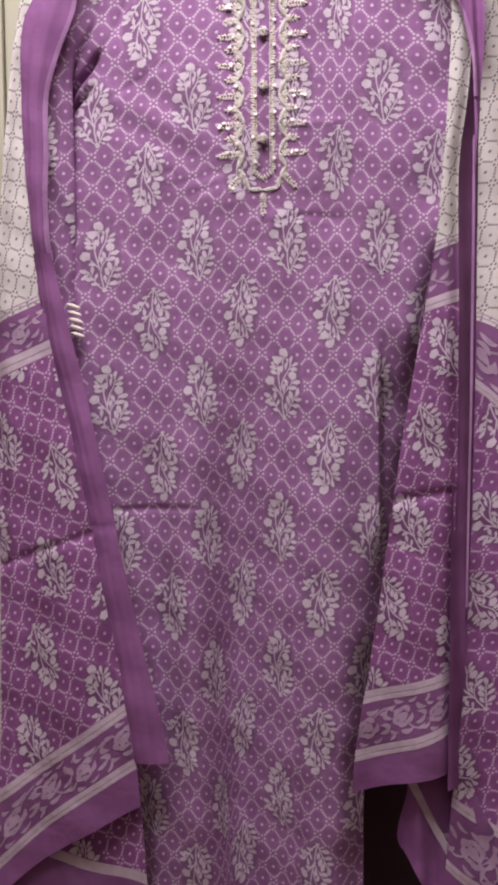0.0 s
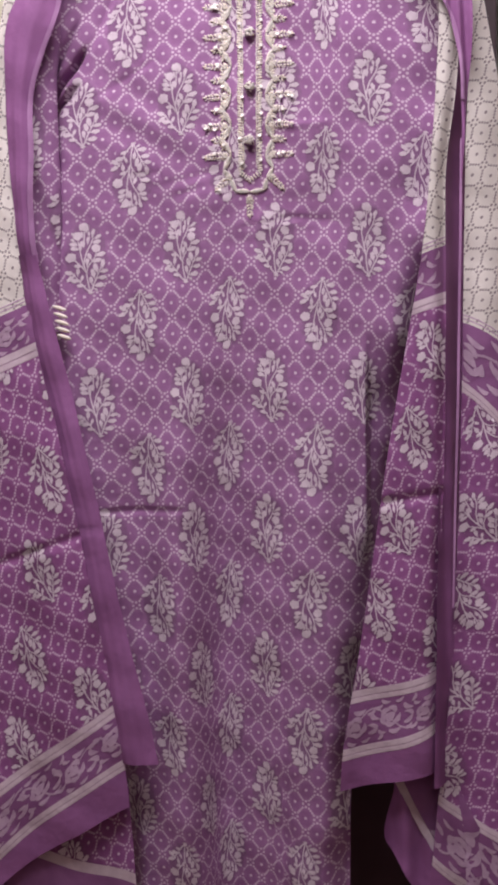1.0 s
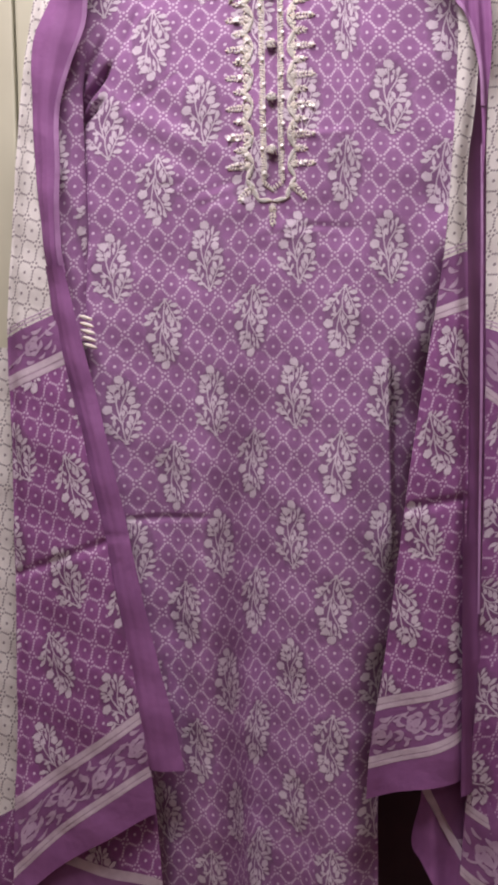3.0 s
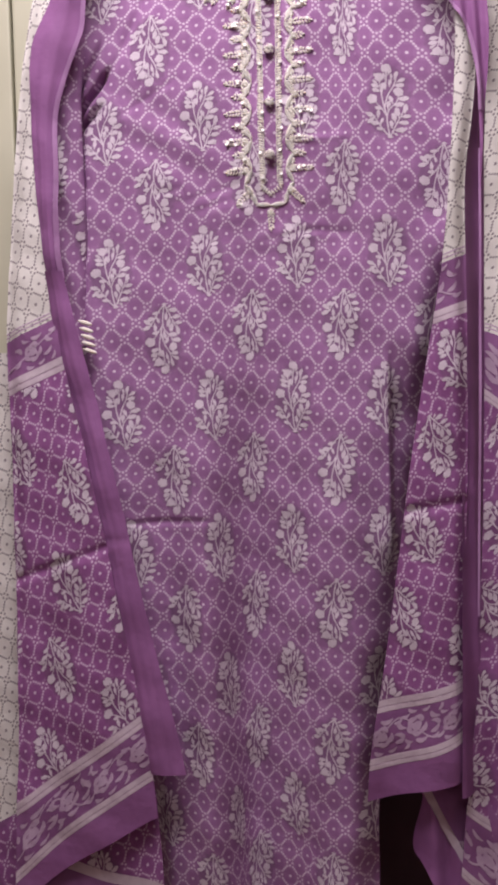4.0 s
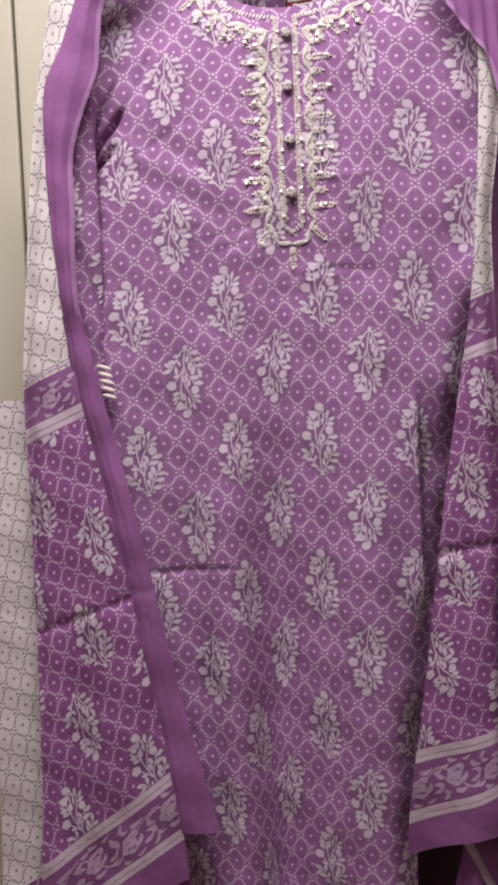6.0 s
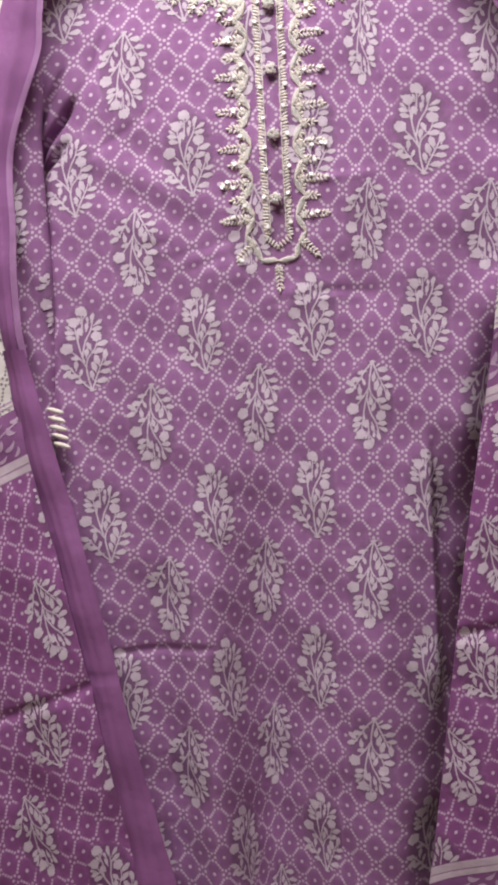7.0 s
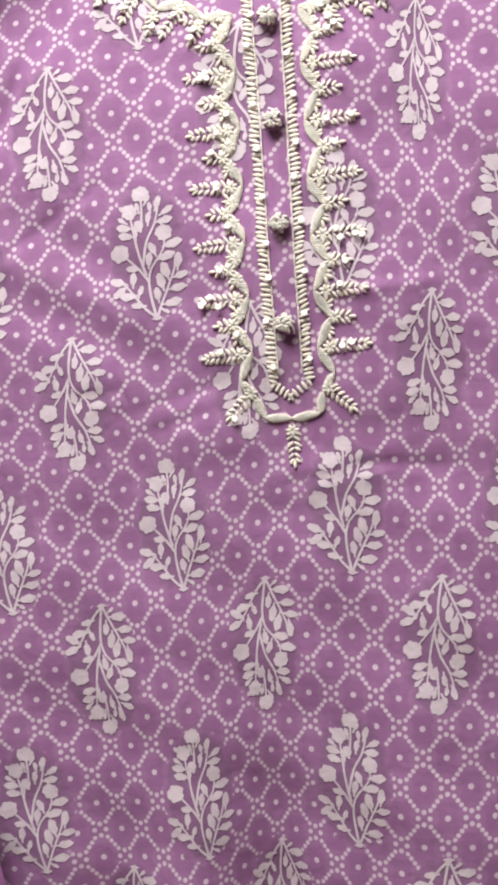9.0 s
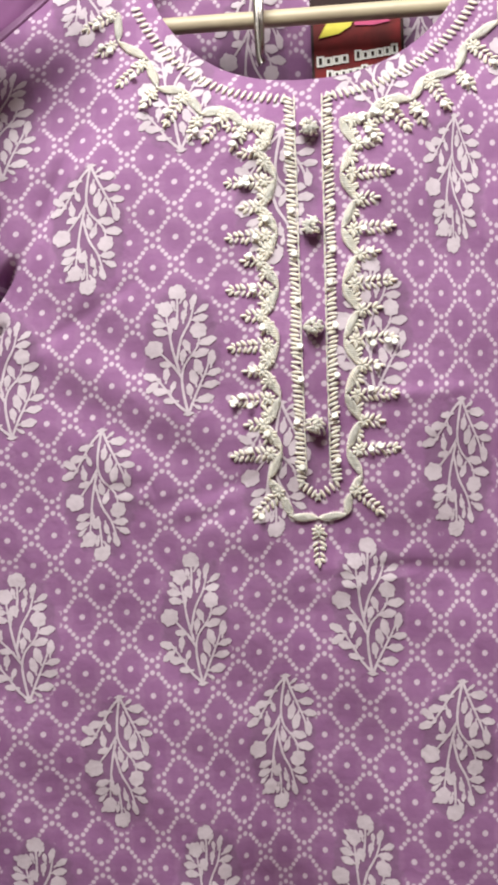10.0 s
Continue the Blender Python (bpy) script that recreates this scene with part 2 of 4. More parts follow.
# ---- the sprig of the print, one unit high ----
FLOWERS = [(-0.018, 0.94, 0.060), (-0.105, 0.822, 0.058), (-0.045, 0.710, 0.040), (-0.200, 0.532, 0.068), (0.130, 0.625, 0.060)]
STEMS = [((0.033, 0.01), (0.003, 0.17), (-0.005, 0.29), (0.02, 0.38), (0.078, 0.45), (0.125, 0.52), (0.13, 0.60)), ((-0.003, 0.29), (-0.055, 0.37), (-0.10, 0.43), (-0.17, 0.51)),
         ((-0.02, 0.34), (-0.055, 0.48), (-0.075, 0.60), (-0.100, 0.79)), ((-0.035, 0.42), (0.005, 0.58), (0.07, 0.70), (0.105, 0.83)), ((-0.03, 0.66), (-0.015, 0.80), (-0.015, 0.92)),
         ((0.038, 0.02), (0.083, 0.13), (0.14, 0.25), (0.185, 0.35), (0.208, 0.44)), ((0.030, 0.02), (-0.04, 0.09), (-0.095, 0.17), (-0.155, 0.26), (-0.19, 0.30))]
# leaves: middle, direction in degrees, length; on the two low branches, the middle stems, the top
LOW_LEAVES = [(0.157, 0.108, 4, 0.115), (0.105, 0.05, -35, 0.05), (0.200, 0.208, 2, 0.105), (0.228, 0.295, 8, 0.095), (0.214, 0.405, 84, 0.105), (0.048, 0.190, 97, 0.090), (0.080, 0.280, 103, 0.110),
              (0.118, 0.352, 105, 0.115), (-0.098, 0.128, 170, 0.085), (-0.162, 0.205, 178, 0.105), (-0.222, 0.245, 215, 0.105), (-0.235, 0.325, 160, 0.105), (-0.118, 0.330, 85, 0.090), (-0.070, 0.235, 70, 0.070)]
MID_LEAVES = [(0.140, 0.452, 12, 0.110), (0.192, 0.535, 10, 0.115), (0.012, 0.452, 82, 0.090), (0.042, 0.525, 112, 0.090), (-0.120, 0.405, 165, 0.085), (-0.145, 0.650, 165, 0.100), (-0.155, 0.712, 165, 0.100),
              (-0.070, 0.655, 90, 0.060)]
TOP_LEAVES = [(0.145, 0.715, 4, 0.100), (0.165, 0.785, 28, 0.085), (0.100, 0.855, 72, 0.085), (0.030, 0.755, 84, 0.075), (0.045, 0.835, 95, 0.060), (-0.165, 0.770, 140, 0.060), (-0.045, 0.850, 105, 0.060), (0.030, 0.895, 60, 0.060), (-0.155, 0.850, 135, 0.060)]
LEAVES = LOW_LEAVES + MID_LEAVES + TOP_LEAVES


def spline(pts, n):
    """n + 1 points along a smooth line through pts."""
    out = []
    for i in range(n + 1):
        f = i / n * (len(pts) - 1)
        k = min(int(f), len(pts) - 2)
        t = f - k
        a, b_, c_, d_ = (Vector(pts[max(0, min(len(pts) - 1, k + o))]) for o in (-1, 0, 1, 2))
        out.append(0.5 * ((2 * b_) + (c_ - a) * t + (2 * a - 5 * b_ + 4 * c_ - d_) * t * t + (3 * b_ - a - 3 * c_ + d_) * t**3))
    return out


def sprig_shapes():
    """Flat outlines with a centre: (ring of points, centre) for each petal cluster, leaf and piece of stem."""
    out = []
    for n, (x, y, r) in enumerate(FLOWERS):
        ring = []
        for i in range(25):
            a = TAU * i / 25
            q = 0.98 * r * (1.0 + 0.06 * math.cos(5 * a + n) + 0.05 * math.cos(2 * a + 2 * n) + 0.07 * math.cos(8 * a + 3 * n))
            ring.append((x + q * math.cos(a), y + q * math.sin(a)))
        out.append((ring, (x, y)))
    def strip(line, w0):
        for i in range(len(line) - 1):
            p, q = line[i], line[i + 1]
            w = w0 * (1 - 0.4 * i / len(line))
            nrm = Vector((-(q - p).y, (q - p).x)).normalized() * w
            ext = (q - p).normalized() * 0.004
            out.append(([tuple(p - nrm - ext), tuple(q - nrm + ext), tuple(q + nrm + ext), tuple(p + nrm - ext)], tuple((p + q) / 2)))

    lines = [spline(pts, 3 * (len(pts) - 1)) for pts in STEMS]
    for line in lines:
        strip(line, 0.0100)
    for x, y, ang, length in LEAVES:
        way = Vector((math.cos(radians(ang)), math.sin(radians(ang))))
        across, mid = Vector((-way.y, way.x)), Vector((x, y))
        ring = []
        for i in range(16):
            a = TAU * i / 16
            p = 0.52 * length * math.cos(a) * (1.1 if i == 0 else 1.0)
            q = 0.285 * length * math.sin(a) * (1 + 0.05 * math.cos(a)) * (1 + 0.14 * math.cos(5 * a + x * 40))
            ring.append(tuple(mid + way * p + across * q))
        out.append((ring, (x, y)))
        strip([mid - way * (0.5 * length + 0.022), mid - way * 0.3 * length], 0.0075)
    base = [(0.035 + 0.035 * math.cos(a) * (1 + 0.3 * math.cos(4 * a)), 0.012 + 0.018 * math.sin(a)) for a in [TAU * i / 10 for i in range(10)]]
    out.append((base, (0.035, 0.012)))
    return out


SHAPES = sprig_shapes()


def ink(name, sheet, shapes, low, high, material, parent, lift=0.0004):
    """Printed shapes in fabric coordinates laid on a sheet; shapes that cross its edges end there."""
    verts, faces = [], []
    for ring, mid in shapes:
        pts = np.array(list(ring) + [mid])
        x, z = sheet.from_fabric(pts[:, 0], pts[:, 1])
        keep = sheet.within(x, z, low, high)
        if keep is None:
            continue
        x, z = keep
        y = sheet.depth(x, z) - lift
        o, n = len(verts), len(ring)
        verts += list(zip(x, y, z))
        faces += [(o + i, o + (i + 1) % n, o + n) for i in range(n)]
    if faces:
        mesh_of(name, verts, faces, material, parent)


def sprigs(sheet, ks, vs, low, high, parent, size=0.088):
    """Upright sprigs at whole repeats, hanging ones half a repeat on."""
    for shift, flip in ((0.0, 1), (0.5, -1)):
        for i in ks:
            for j in vs:
                k0, v0 = i + shift, j + shift

                def lay(p):
                    return (k0 + 1.00 * p[0] * size / MOTIF_W, v0 - flip * (p[1] - 0.5) * size / MOTIF_H)
                ink("sprig_print", sheet, [([lay(p) for p in ring], lay(mid)) for ring, mid in SHAPES], low, high, SPRIG, parent)


def affine(origin, w, h):
    """Fabric coordinates (k along w, v along h) of a flat sheet and back."""
    det = w[0] * h[1] - w[1] * h[0]

    def to(x, z):
        dx, dz = x - origin[0], z - origin[1]
        return (dx * h[1] - dz * h[0]) / det, (w[0] * dz - w[1] * dx) / det

    def back(k, v):
        return origin[0] + k * w[0] + v * h[0], origin[1] + k * w[1] + v * h[1]
    return to, back


def level(c0, c1=0.0, c2=0.0, x0=0.0):
    """A line across a cloth: height c0 at x0, slope c1, bow c2."""
    return lambda x: c0 + c1 * (np.asarray(x, float) - x0) + c2 * (np.asarray(x, float) - x0) ** 2


# ---- the shop round it ----
def shell(name, lo, hi, material):
    return tagged(box(name, lo, hi, material, bevel=0), kind="structure")


shell("floor", (-2.0, -2.2, -0.1), (2.2, 1.75, 0.0), FLOOR)
shell("ceiling", (-2.0, -2.2, 2.56), (2.2, 1.75, 2.66), PLASTER)
shell("wall_back", (-2.0, 1.65, 0.0), (2.2, 1.75, 2.56), PLASTER)
shell("wall_front", (-2.0, -2.3, 0.0), (2.2, -2.2, 2.56), PLASTER)
shell("wall_left", (-2.1, -2.2, 0.0), (-2.0, 1.75, 2.56), PLASTER)
shell("wall_right", (2.2, -2.2, 0.0), (2.3, 1.75, 2.56), PLASTER)


# ---- kurta ----
CX = [0.02208, -0.01296, 0.00378, 0.00157, 0.21124, -0.03536, -0.00643, 0.003, -0.00128, 0.0069, 0.00137, -0.00164, 0.00231, -0.00115, -0.00048, -0.00031, -0.0014, -0.00016, 0.0006, -0.00039, 0.00237, 0.00033, 0.00056, 0.00084, 0.00335, 0.0055, 0.00149, -2e-05, 0.00332, 0.00683, 0.00175, -0.0023, 0.00373, 0.004, -0.00275, -0.00074, -0.00348, -0.00718, -0.00278, -0.00153, -0.00194, -0.00296, 0.0009, -0.00066, -0.00149, -0.00036, 0.00508, 0.00185, -0.00338, -0.00865, 0.00261, 0.00186, 0.00084, -0.00068, -0.00398, 0.00246, 0.0013, 0.00506, -0.00398, 0.00133, 0.00112, 0.00146, -0.00045, -0.00062, 0.00053, -0.00101, 0.00109, -0.00114]
CZ = [1.14306, -0.53067, 0.00938, 0.00787, 0.00026, 0.00281, 0.00113, -0.00307, -0.01318, 0.0012, 0.00049, -0.00017, 0.0, -9e-05, -0.00059, 0.0002, -0.00134, 0.00013, 0.00054, -0.00021, 0.00094, 0.00376, 0.00035, 5e-05, -0.0015, 0.00043, 0.00148, -0.00072, -0.0015, -0.00154, -0.00171, 0.00085, -0.00161, -0.00446, -0.00285, 0.00155, 0.00023, -0.00179, -0.00212, 0.00156, 0.00551, 0.00189, 0.00142, 0.00114, -0.00044, 0.00354, 0.00501, 0.00055, -0.00038, -0.00062, 0.00152, -0.00109, -0.00024, -0.0006, -0.00308, -0.00115, 0.00208, 1e-05, -0.00083, -0.00028, 0.00055, -0.0007, 0.00106, -0.00017, -0.0017, 0.00027, 0.00029, -4e-05]
PLEATS = [-0.9 + 0.15 * i for i in range(12)]


def terms(k, v):
    """A smooth stretch of the cloth, and one for each hanging pleat."""
    k, v = k / 2, (v - 2.5) / 3
    return [k**i * v**j for i in range(5) for j in range(4)] + [np.exp(-((k - m) / 0.2) ** 2) * v**j for m in PLEATS for j in range(4)]


def kurta_from(k, v):
    k, v = np.asarray(k, float), np.asarray(v, float)
    kc, vc = np.clip(k, -2.3, 1.8), np.clip(v, -0.8, 5.5)
    t = terms(kc, vc)
    x, z = sum(c * a for c, a in zip(CX, t)), sum(c * a for c, a in zip(CZ, t))
    return x + 0.10 * (k - kc), z - 0.165 * (v - vc)


def kurta_to(x, z):
    """The print's coordinates at a place on the kurta, by Newton's steps."""
    k, v = (x - 0.03) / MOTIF_W, (1.59 - z) / MOTIF_H
    k, v = np.clip(k, -2.3, 2.3), np.clip(v, -1.4, 6.4)
    e = 1e-4
    for _ in range(12):
        fx, fz = kurta_from(k, v)
        ax, az = kurta_from(k + e, v)
        bx, bz = kurta_from(k, v + e)
        a, c, b, d = (ax - fx) / e, (az - fz) / e, (bx - fx) / e, (bz - fz) / e
        det = a * d - b * c
        rx, rz = x - fx, z - fz
        k = k + np.clip((rx * d - rz * b) / det, -0.4, 0.4)
        v = v + np.clip((rz * a - rx * c) / det, -0.4, 0.4)
    return k, v


KL = curve([(0.45, -0.172), (0.74, -0.185), (1.03, -0.225), (1.19, -0.252), (1.30, -0.264), (1.45, -0.256), (1.592, -0.254), (1.70, -0.256), (1.86, -0.255)])
KR = curve([(0.45, 0.108), (0.63, 0.112), (0.73, 0.115), (0.80, 0.126), (0.957, 0.148), (1.054, 0.164), (1.13, 0.182), (1.233, 0.198), (1.368, 0.215), (1.50, 0.226), (1.70, 0.228), (1.79, 0.226), (1.86, 0.226)])


def kurta_depth(x, z):
    x, z = np.asarray(x, float), np.asarray(z, float)
    low = step(1.42, 0.95, z)
    y = 1.366 + low * (0.034 * np.exp(-((x + 0.040) / 0.030) ** 2) - 0.020 * np.exp(-((x - 0.075) / 0.038) ** 2)
                       - 0.012 * np.exp(-((x + 0.095) / 0.024) ** 2) + 0.007 * np.exp(-((x - 0.030) / 0.010) ** 2) + 0.012 * np.exp(-((x + 0.150) / 0.022) ** 2))
    y = y + 0.0025 * step(1.2, 0.8, z) * np.cos(TAU * (x + 0.02 + 0.05 * z) / 0.062)
    arm_pit = (np.exp(-((z - 1.612 - 1.2 * (x + 0.225)) / 0.0055) ** 2) * step(-0.193, -0.215, x) + 0.5 * np.exp(-((z - 1.588 - 0.9 * (x + 0.225)) / 0.0045) ** 2) * step(-0.200, -0.222, x) + 0.4 * np.exp(-((z - 1.645 - 1.7 * (x + 0.225)) / 0.006) ** 2) * step(-0.20, -0.22, x))
    y = y + 0.026 * arm_pit + 0.040 * step(1.70, 1.62, z) * step(0.035, 0.0, x - KL(z)) ** 2 + 0.034 * step(1.44, 1.28, z) * step(0.05, 0.0, KR(z) - x) ** 2
    y = y - 0.010 * step(1.40, 1.58, z) * np.exp(-((x - 0.0) / 0.16) ** 2) + 0.02 * step(1.70, 1.84, z)
    crease = np.exp(-((z - 1.080 - 0.03 * (x + 0.14)) / 0.0035) ** 2) * step(-0.22, -0.18, x) * step(-0.08, -0.10, x)
    fold = np.exp(-((x - 0.055 - 0.10 * (z - 1.3)) / 0.006) ** 2) * step(1.34, 1.25, z) * step(0.98, 1.08, z)
    pull = 0.0013 * np.sin(TAU * (z + 0.55 * x) / 0.05) * np.exp(-((x + 0.13) / 0.07) ** 2 - ((z - 1.56) / 0.07) ** 2)
    under = 0.0010 * np.sin(TAU * (z - 0.2 * x) / 0.045) * np.exp(-((x - 0.02) / 0.10) ** 2 - ((z - 1.435) / 0.03) ** 2)
    side = 0.004 * step(0.06, 0.0, KR(z) - x) * np.sin(TAU * z / 0.12)
    deep = 0.024 * step(0.136, 0.143, x) * step(0.99, 1.03, z) * step(1.31, 1.17, z)
    tucks = -0.0016 * np.exp(-((z - 1.546 - 0.05 * (x - 0.07)) / 0.0035) ** 2) * step(0.035, 0.05, x) * step(0.115, 0.085, x)
    for z0, tilt, x0, x1 in ((1.476, 0.22, -0.125, -0.03), (1.462, 0.30, -0.105, -0.045), (1.490, 0.12, -0.15, -0.09), (1.440, -0.10, 0.02, 0.11), (1.425, 0.15, -0.02, 0.07), (1.580, 0.55, -0.20, -0.10)):
        tucks = tucks + 0.0013 * np.exp(-((z - z0 - tilt * (x - x0)) / 0.0045) ** 2) * step(x0, x0 + 0.02, x) * step(x1, x1 - 0.02, x)
    slant = np.exp(-((x + 0.165 - 0.5 * (z - 1.70)) / 0.006) ** 2) * step(1.56, 1.62, z) * step(1.77, 1.71, z)
    return y + deep + tucks + 0.003 * slant + 0.0026 * crease + 0.0012 * fold + pull + under + side + ripple(x, z)


def neck(x):
    d = np.clip(np.abs(np.asarray(x, float) - 0.005) / 0.115, 0, 1)
    return 1.750 + 0.13 * (1 - (1 - d**2.2) ** (1 / 2.2))


def kurta_top(x):
    x = np.asarray(x, float)
    return np.minimum(neck(x), 1.884 - 0.26 * np.abs(x))


def kurta_hem(x):
    return level(0.50)(x)


kurta = thing("kurta", (0, 1.40, 0.5), "purple printed cotton kurta with cream embroidered neckline on a hanger", "kurta")
front = Sheet(KL, KR, kurta_depth, kurta_to, kurta_from)
front_panel = front.grid("front_panel", kurta_hem, kurta_top, 220, 420, KURTA, kurta)
sprigs(front, range(-3, 2), range(-2, 8), kurta_hem, kurta_top, front_panel)

# the back of the kurta, seen inside the neck
back_to, back_from = affine((0.02, 1.70), (0.117, 0.0), (0.0, -0.178))
back = Sheet(curve([(0.45, -0.17), (1.2, -0.21), (1.86, -0.21)]), curve([(0.45, 0.100), (0.72, 0.108), (0.9, 0.14), (1.2, 0.19), (1.5, 0.21), (1.86, 0.21)]),
             lambda x, z: 1.435 + 0.004 * np.sin(24 * x) - 0.02 * step(1.76, 1.82, z) + ripple(x, z, 2.0), back_to, back_from)


def back_top(x):
    x = np.asarray(x, float)
    return np.minimum(1.846 + 0.6 * np.clip(np.abs(x) - 0.06, 0, 1) ** 1.3, 1.884 - 0.26 * np.abs(x))


back_panel = back.grid("back_panel", kurta_hem, back_top, 60, 120, KURTA, kurta)
sprigs(back, range(-1, 1), range(-1, 0), kurta_hem, back_top, back_panel)
back.grid("neck_facing", lambda x: back_top(x) - 0.016, lambda x: back_top(x) + 0.001, 60, 4, BORDER, kurta, "purple neck facing")


# sleeves: flattened tubes beside the body
def sleeve_mid(z):
    return 0.234 + 0.030 * step(1.78, 1.60, z) - 0.003 * step(1.60, 1.34, z)


def sleeve_half(z):
    return 0.021 + 0.008 * step(1.32, 1.45, z)


def sleeve(side):
    """A hanging sleeve, pressed flat; the far one lies behind the body."""
    tuck = 0.045 if side > 0 else 0.0
    to, back_ = affine((side * 0.24 - 0.03, 1.53), (0.10, 0.01), (-0.01, -0.178))
    n, rows = 36, 90
    verts, uvs = [], []
    for j in range(rows + 1):
        z = 1.69 - (1.69 - 1.305) * j / rows
        c, w = float(sleeve_mid(z)) - tuck, float(sleeve_half(z))
        for i in range(n):
            a = TAU * i / n
            x = side * c + w * math.cos(a)
            y = 1.372 + 2.0 * tuck - 0.018 * math.sin(a) - 0.005 * math.sin(13 * z) - 0.0025 * math.sin(60 * z + 150 * x) * max(0.0, math.sin(a))
            verts.append((x, y, z))
            k, v = to(x, z)
            uvs.append((CELLS_U * k + CELL_SIDE, CELLS_V * v + CELL_SHIFT))
    faces = [(j * n + i, j * n + (i + 1) % n, (j + 1) * n + (i + 1) % n, (j + 1) * n + i) for j in range(rows) for i in range(n)]
    ob = mesh_of("sleeve", verts, faces, KURTA, kurta, uvs)

    def skin(x, z):
        e = np.sqrt(np.clip(1 - ((x - side * sleeve_mid(z)) / sleeve_half(z)) ** 2, 0.0, 1))
        return 1.372 - 0.018 * e - 0.005 * np.sin(13 * z) - 0.0025 * np.sin(60 * z + 150 * x) * e - 0.0004
    if side < 0:
        zone = Sheet(lambda z: -sleeve_mid(z) - sleeve_half(z) + 0.001, lambda z: -sleeve_mid(z) + sleeve_half(z) - 0.001, skin, to, back_)
        sprigs(zone, range(-1, 2), range(-1, 2), level(1.33), level(1.64), ob)
    return ob


def capsule(bm, a, b, r, flat=1.0, seg=6):
    """A rounded stitch from a to b, thicker in the middle."""
    a, b = Vector(a), Vector(b)
    d = b - a
    side = Vector((d.z, 0, -d.x)).normalized() if abs(d.x) + abs(d.z) > 1e-9 else Vector((1, 0, 0))
    up = Vector((0, -1, 0))
    rings = []
    for t, k in ((0.0, 0.35), (0.25, 0.9), (0.6, 1.0), (0.88, 0.7), (1.0, 0.2)):
        rings.append([bm.verts.new(a + d * t + side * (r * k * math.cos(TAU * i / seg)) + up * (r * k * flat * math.sin(TAU * i / seg))) for i in range(seg)])
    for p, q in zip(rings, rings[1:]):
        for i in range(seg):
            bm.faces.new((p[i], p[(i + 1) % seg], q[(i + 1) % seg], q[i])).smooth = True
    bm.faces.new(rings[-1])
    bm.faces.new(rings[0][::-1])


def on_front(x, z, lift=0.001):
    return Vector((x, float(kurta_depth(x, z)) - lift, z))


for side in (-1, 1):
    sleeve_ob = sleeve(side)
    if side > 0:
        continue
    for i in range(5):
        z = 1.333 - i * 0.0088
        x = side * 0.246 + 0.010 + 0.0012 * i
        bm = bmesh.new()
        capsule(bm, (x - 0.0080, 1.350, z + 0.0030), (x + 0.0095, 1.350, z - 0.0028), 0.0027, 0.9, 8)
        part("cuff_stitch", bm, THREAD, sleeve_ob, "plump cream thread stitch")

# embroidery: ladder stitches along placket and neck
ladder = bmesh.new()
rng = random.Random(4)


def rung(bm, x, z, ang, w=0.0068):
    c, s = math.cos(ang), math.sin(ang)
    capsule(bm, on_front(x - c * w / 2, z - s * w / 2), on_front(x + c * w / 2, z + s * w / 2), rng.uniform(0.0011, 0.0013), 0.45, 6)


def placket_x(side, z):
    return (-0.0082 if side < 0 else 0.0168) + (-0.0042 if side > 0 else -0.0016) * (1.737 - z) / 0.25


for side in (-1, 1):
    z = 1.738
    while z > 1.4925:
        rung(ladder, placket_x(side, z) + rng.uniform(-0.0007, 0.0007), z, side * 0.3 + rng.uniform(-0.25, 0.25))
        z -= rng.uniform(0.0027, 0.0033)
    # the V that closes the placket
    for i in range(5):
        t = i / 4
        rung(ladder, placket_x(side, 1.491) * (1 - t) + 0.0002 * t, 1.491 - 0.0085 * t, side * -1.0, 0.0065)
    # the couched thread along the ladder
    zs = [1.739 - 0.008 * i for i in range(31)]
    for a, b_ in zip(zs, zs[1:]):
        capsule(ladder, on_front(placket_x(side, a) - side * 0.0036, a + 0.001), on_front(placket_x(side, b_) - side * 0.0036, b_ - 0.001), 0.0007, 0.8, 6)
    # round the neck, from the placket to the shoulder
    x = 0.0
    t = 0.0
    while t < 1.0:
        x = (-0.0105 if side < 0 else 0.0165) + side * (0.098 if side < 0 else 0.086) * t
        h = 0.001
        slope = float(neck(x + h) - neck(x - h)) / (2 * h)
        nrm = Vector((-slope, 1)).normalized()
        px, pz = x - nrm.x * 0.0125, float(neck(x)) - nrm.y * 0.0125
        if pz < 1.815:
            rung(ladder, px, pz, math.atan2(nrm.y, nrm.x) + 0.3 * side)
        t += 0.0036 / 0.09 / math.sqrt(1 + slope * slope)
ladder_ob = part("ladder_stitch", ladder, THREAD, front_panel, "cream thread ladder stitching")


def sequin(at_, parent):
    bm = bmesh.new()
    bmesh.ops.create_cone(bm, cap_ends=True, segments=12, radius1=0.0022, radius2=0.0016, depth=0.0006, matrix=Matrix.Translation(at_)
                          @ Euler((radians(72 + rng.uniform(-14, 14)), 0, radians(rng.uniform(-14, 14)))).to_matrix().to_4x4())
    return part("sequin", bm, SEQUIN, parent, "shiny round sequin")


for side in (-1, 1):
    for i in range(9):
        z = 1.725 - 0.028 * i + rng.uniform(-0.006, 0.006)
        sequin(on_front(placket_x(side, z) + rng.uniform(-0.001, 0.003), z, 0.0032), ladder_ob)


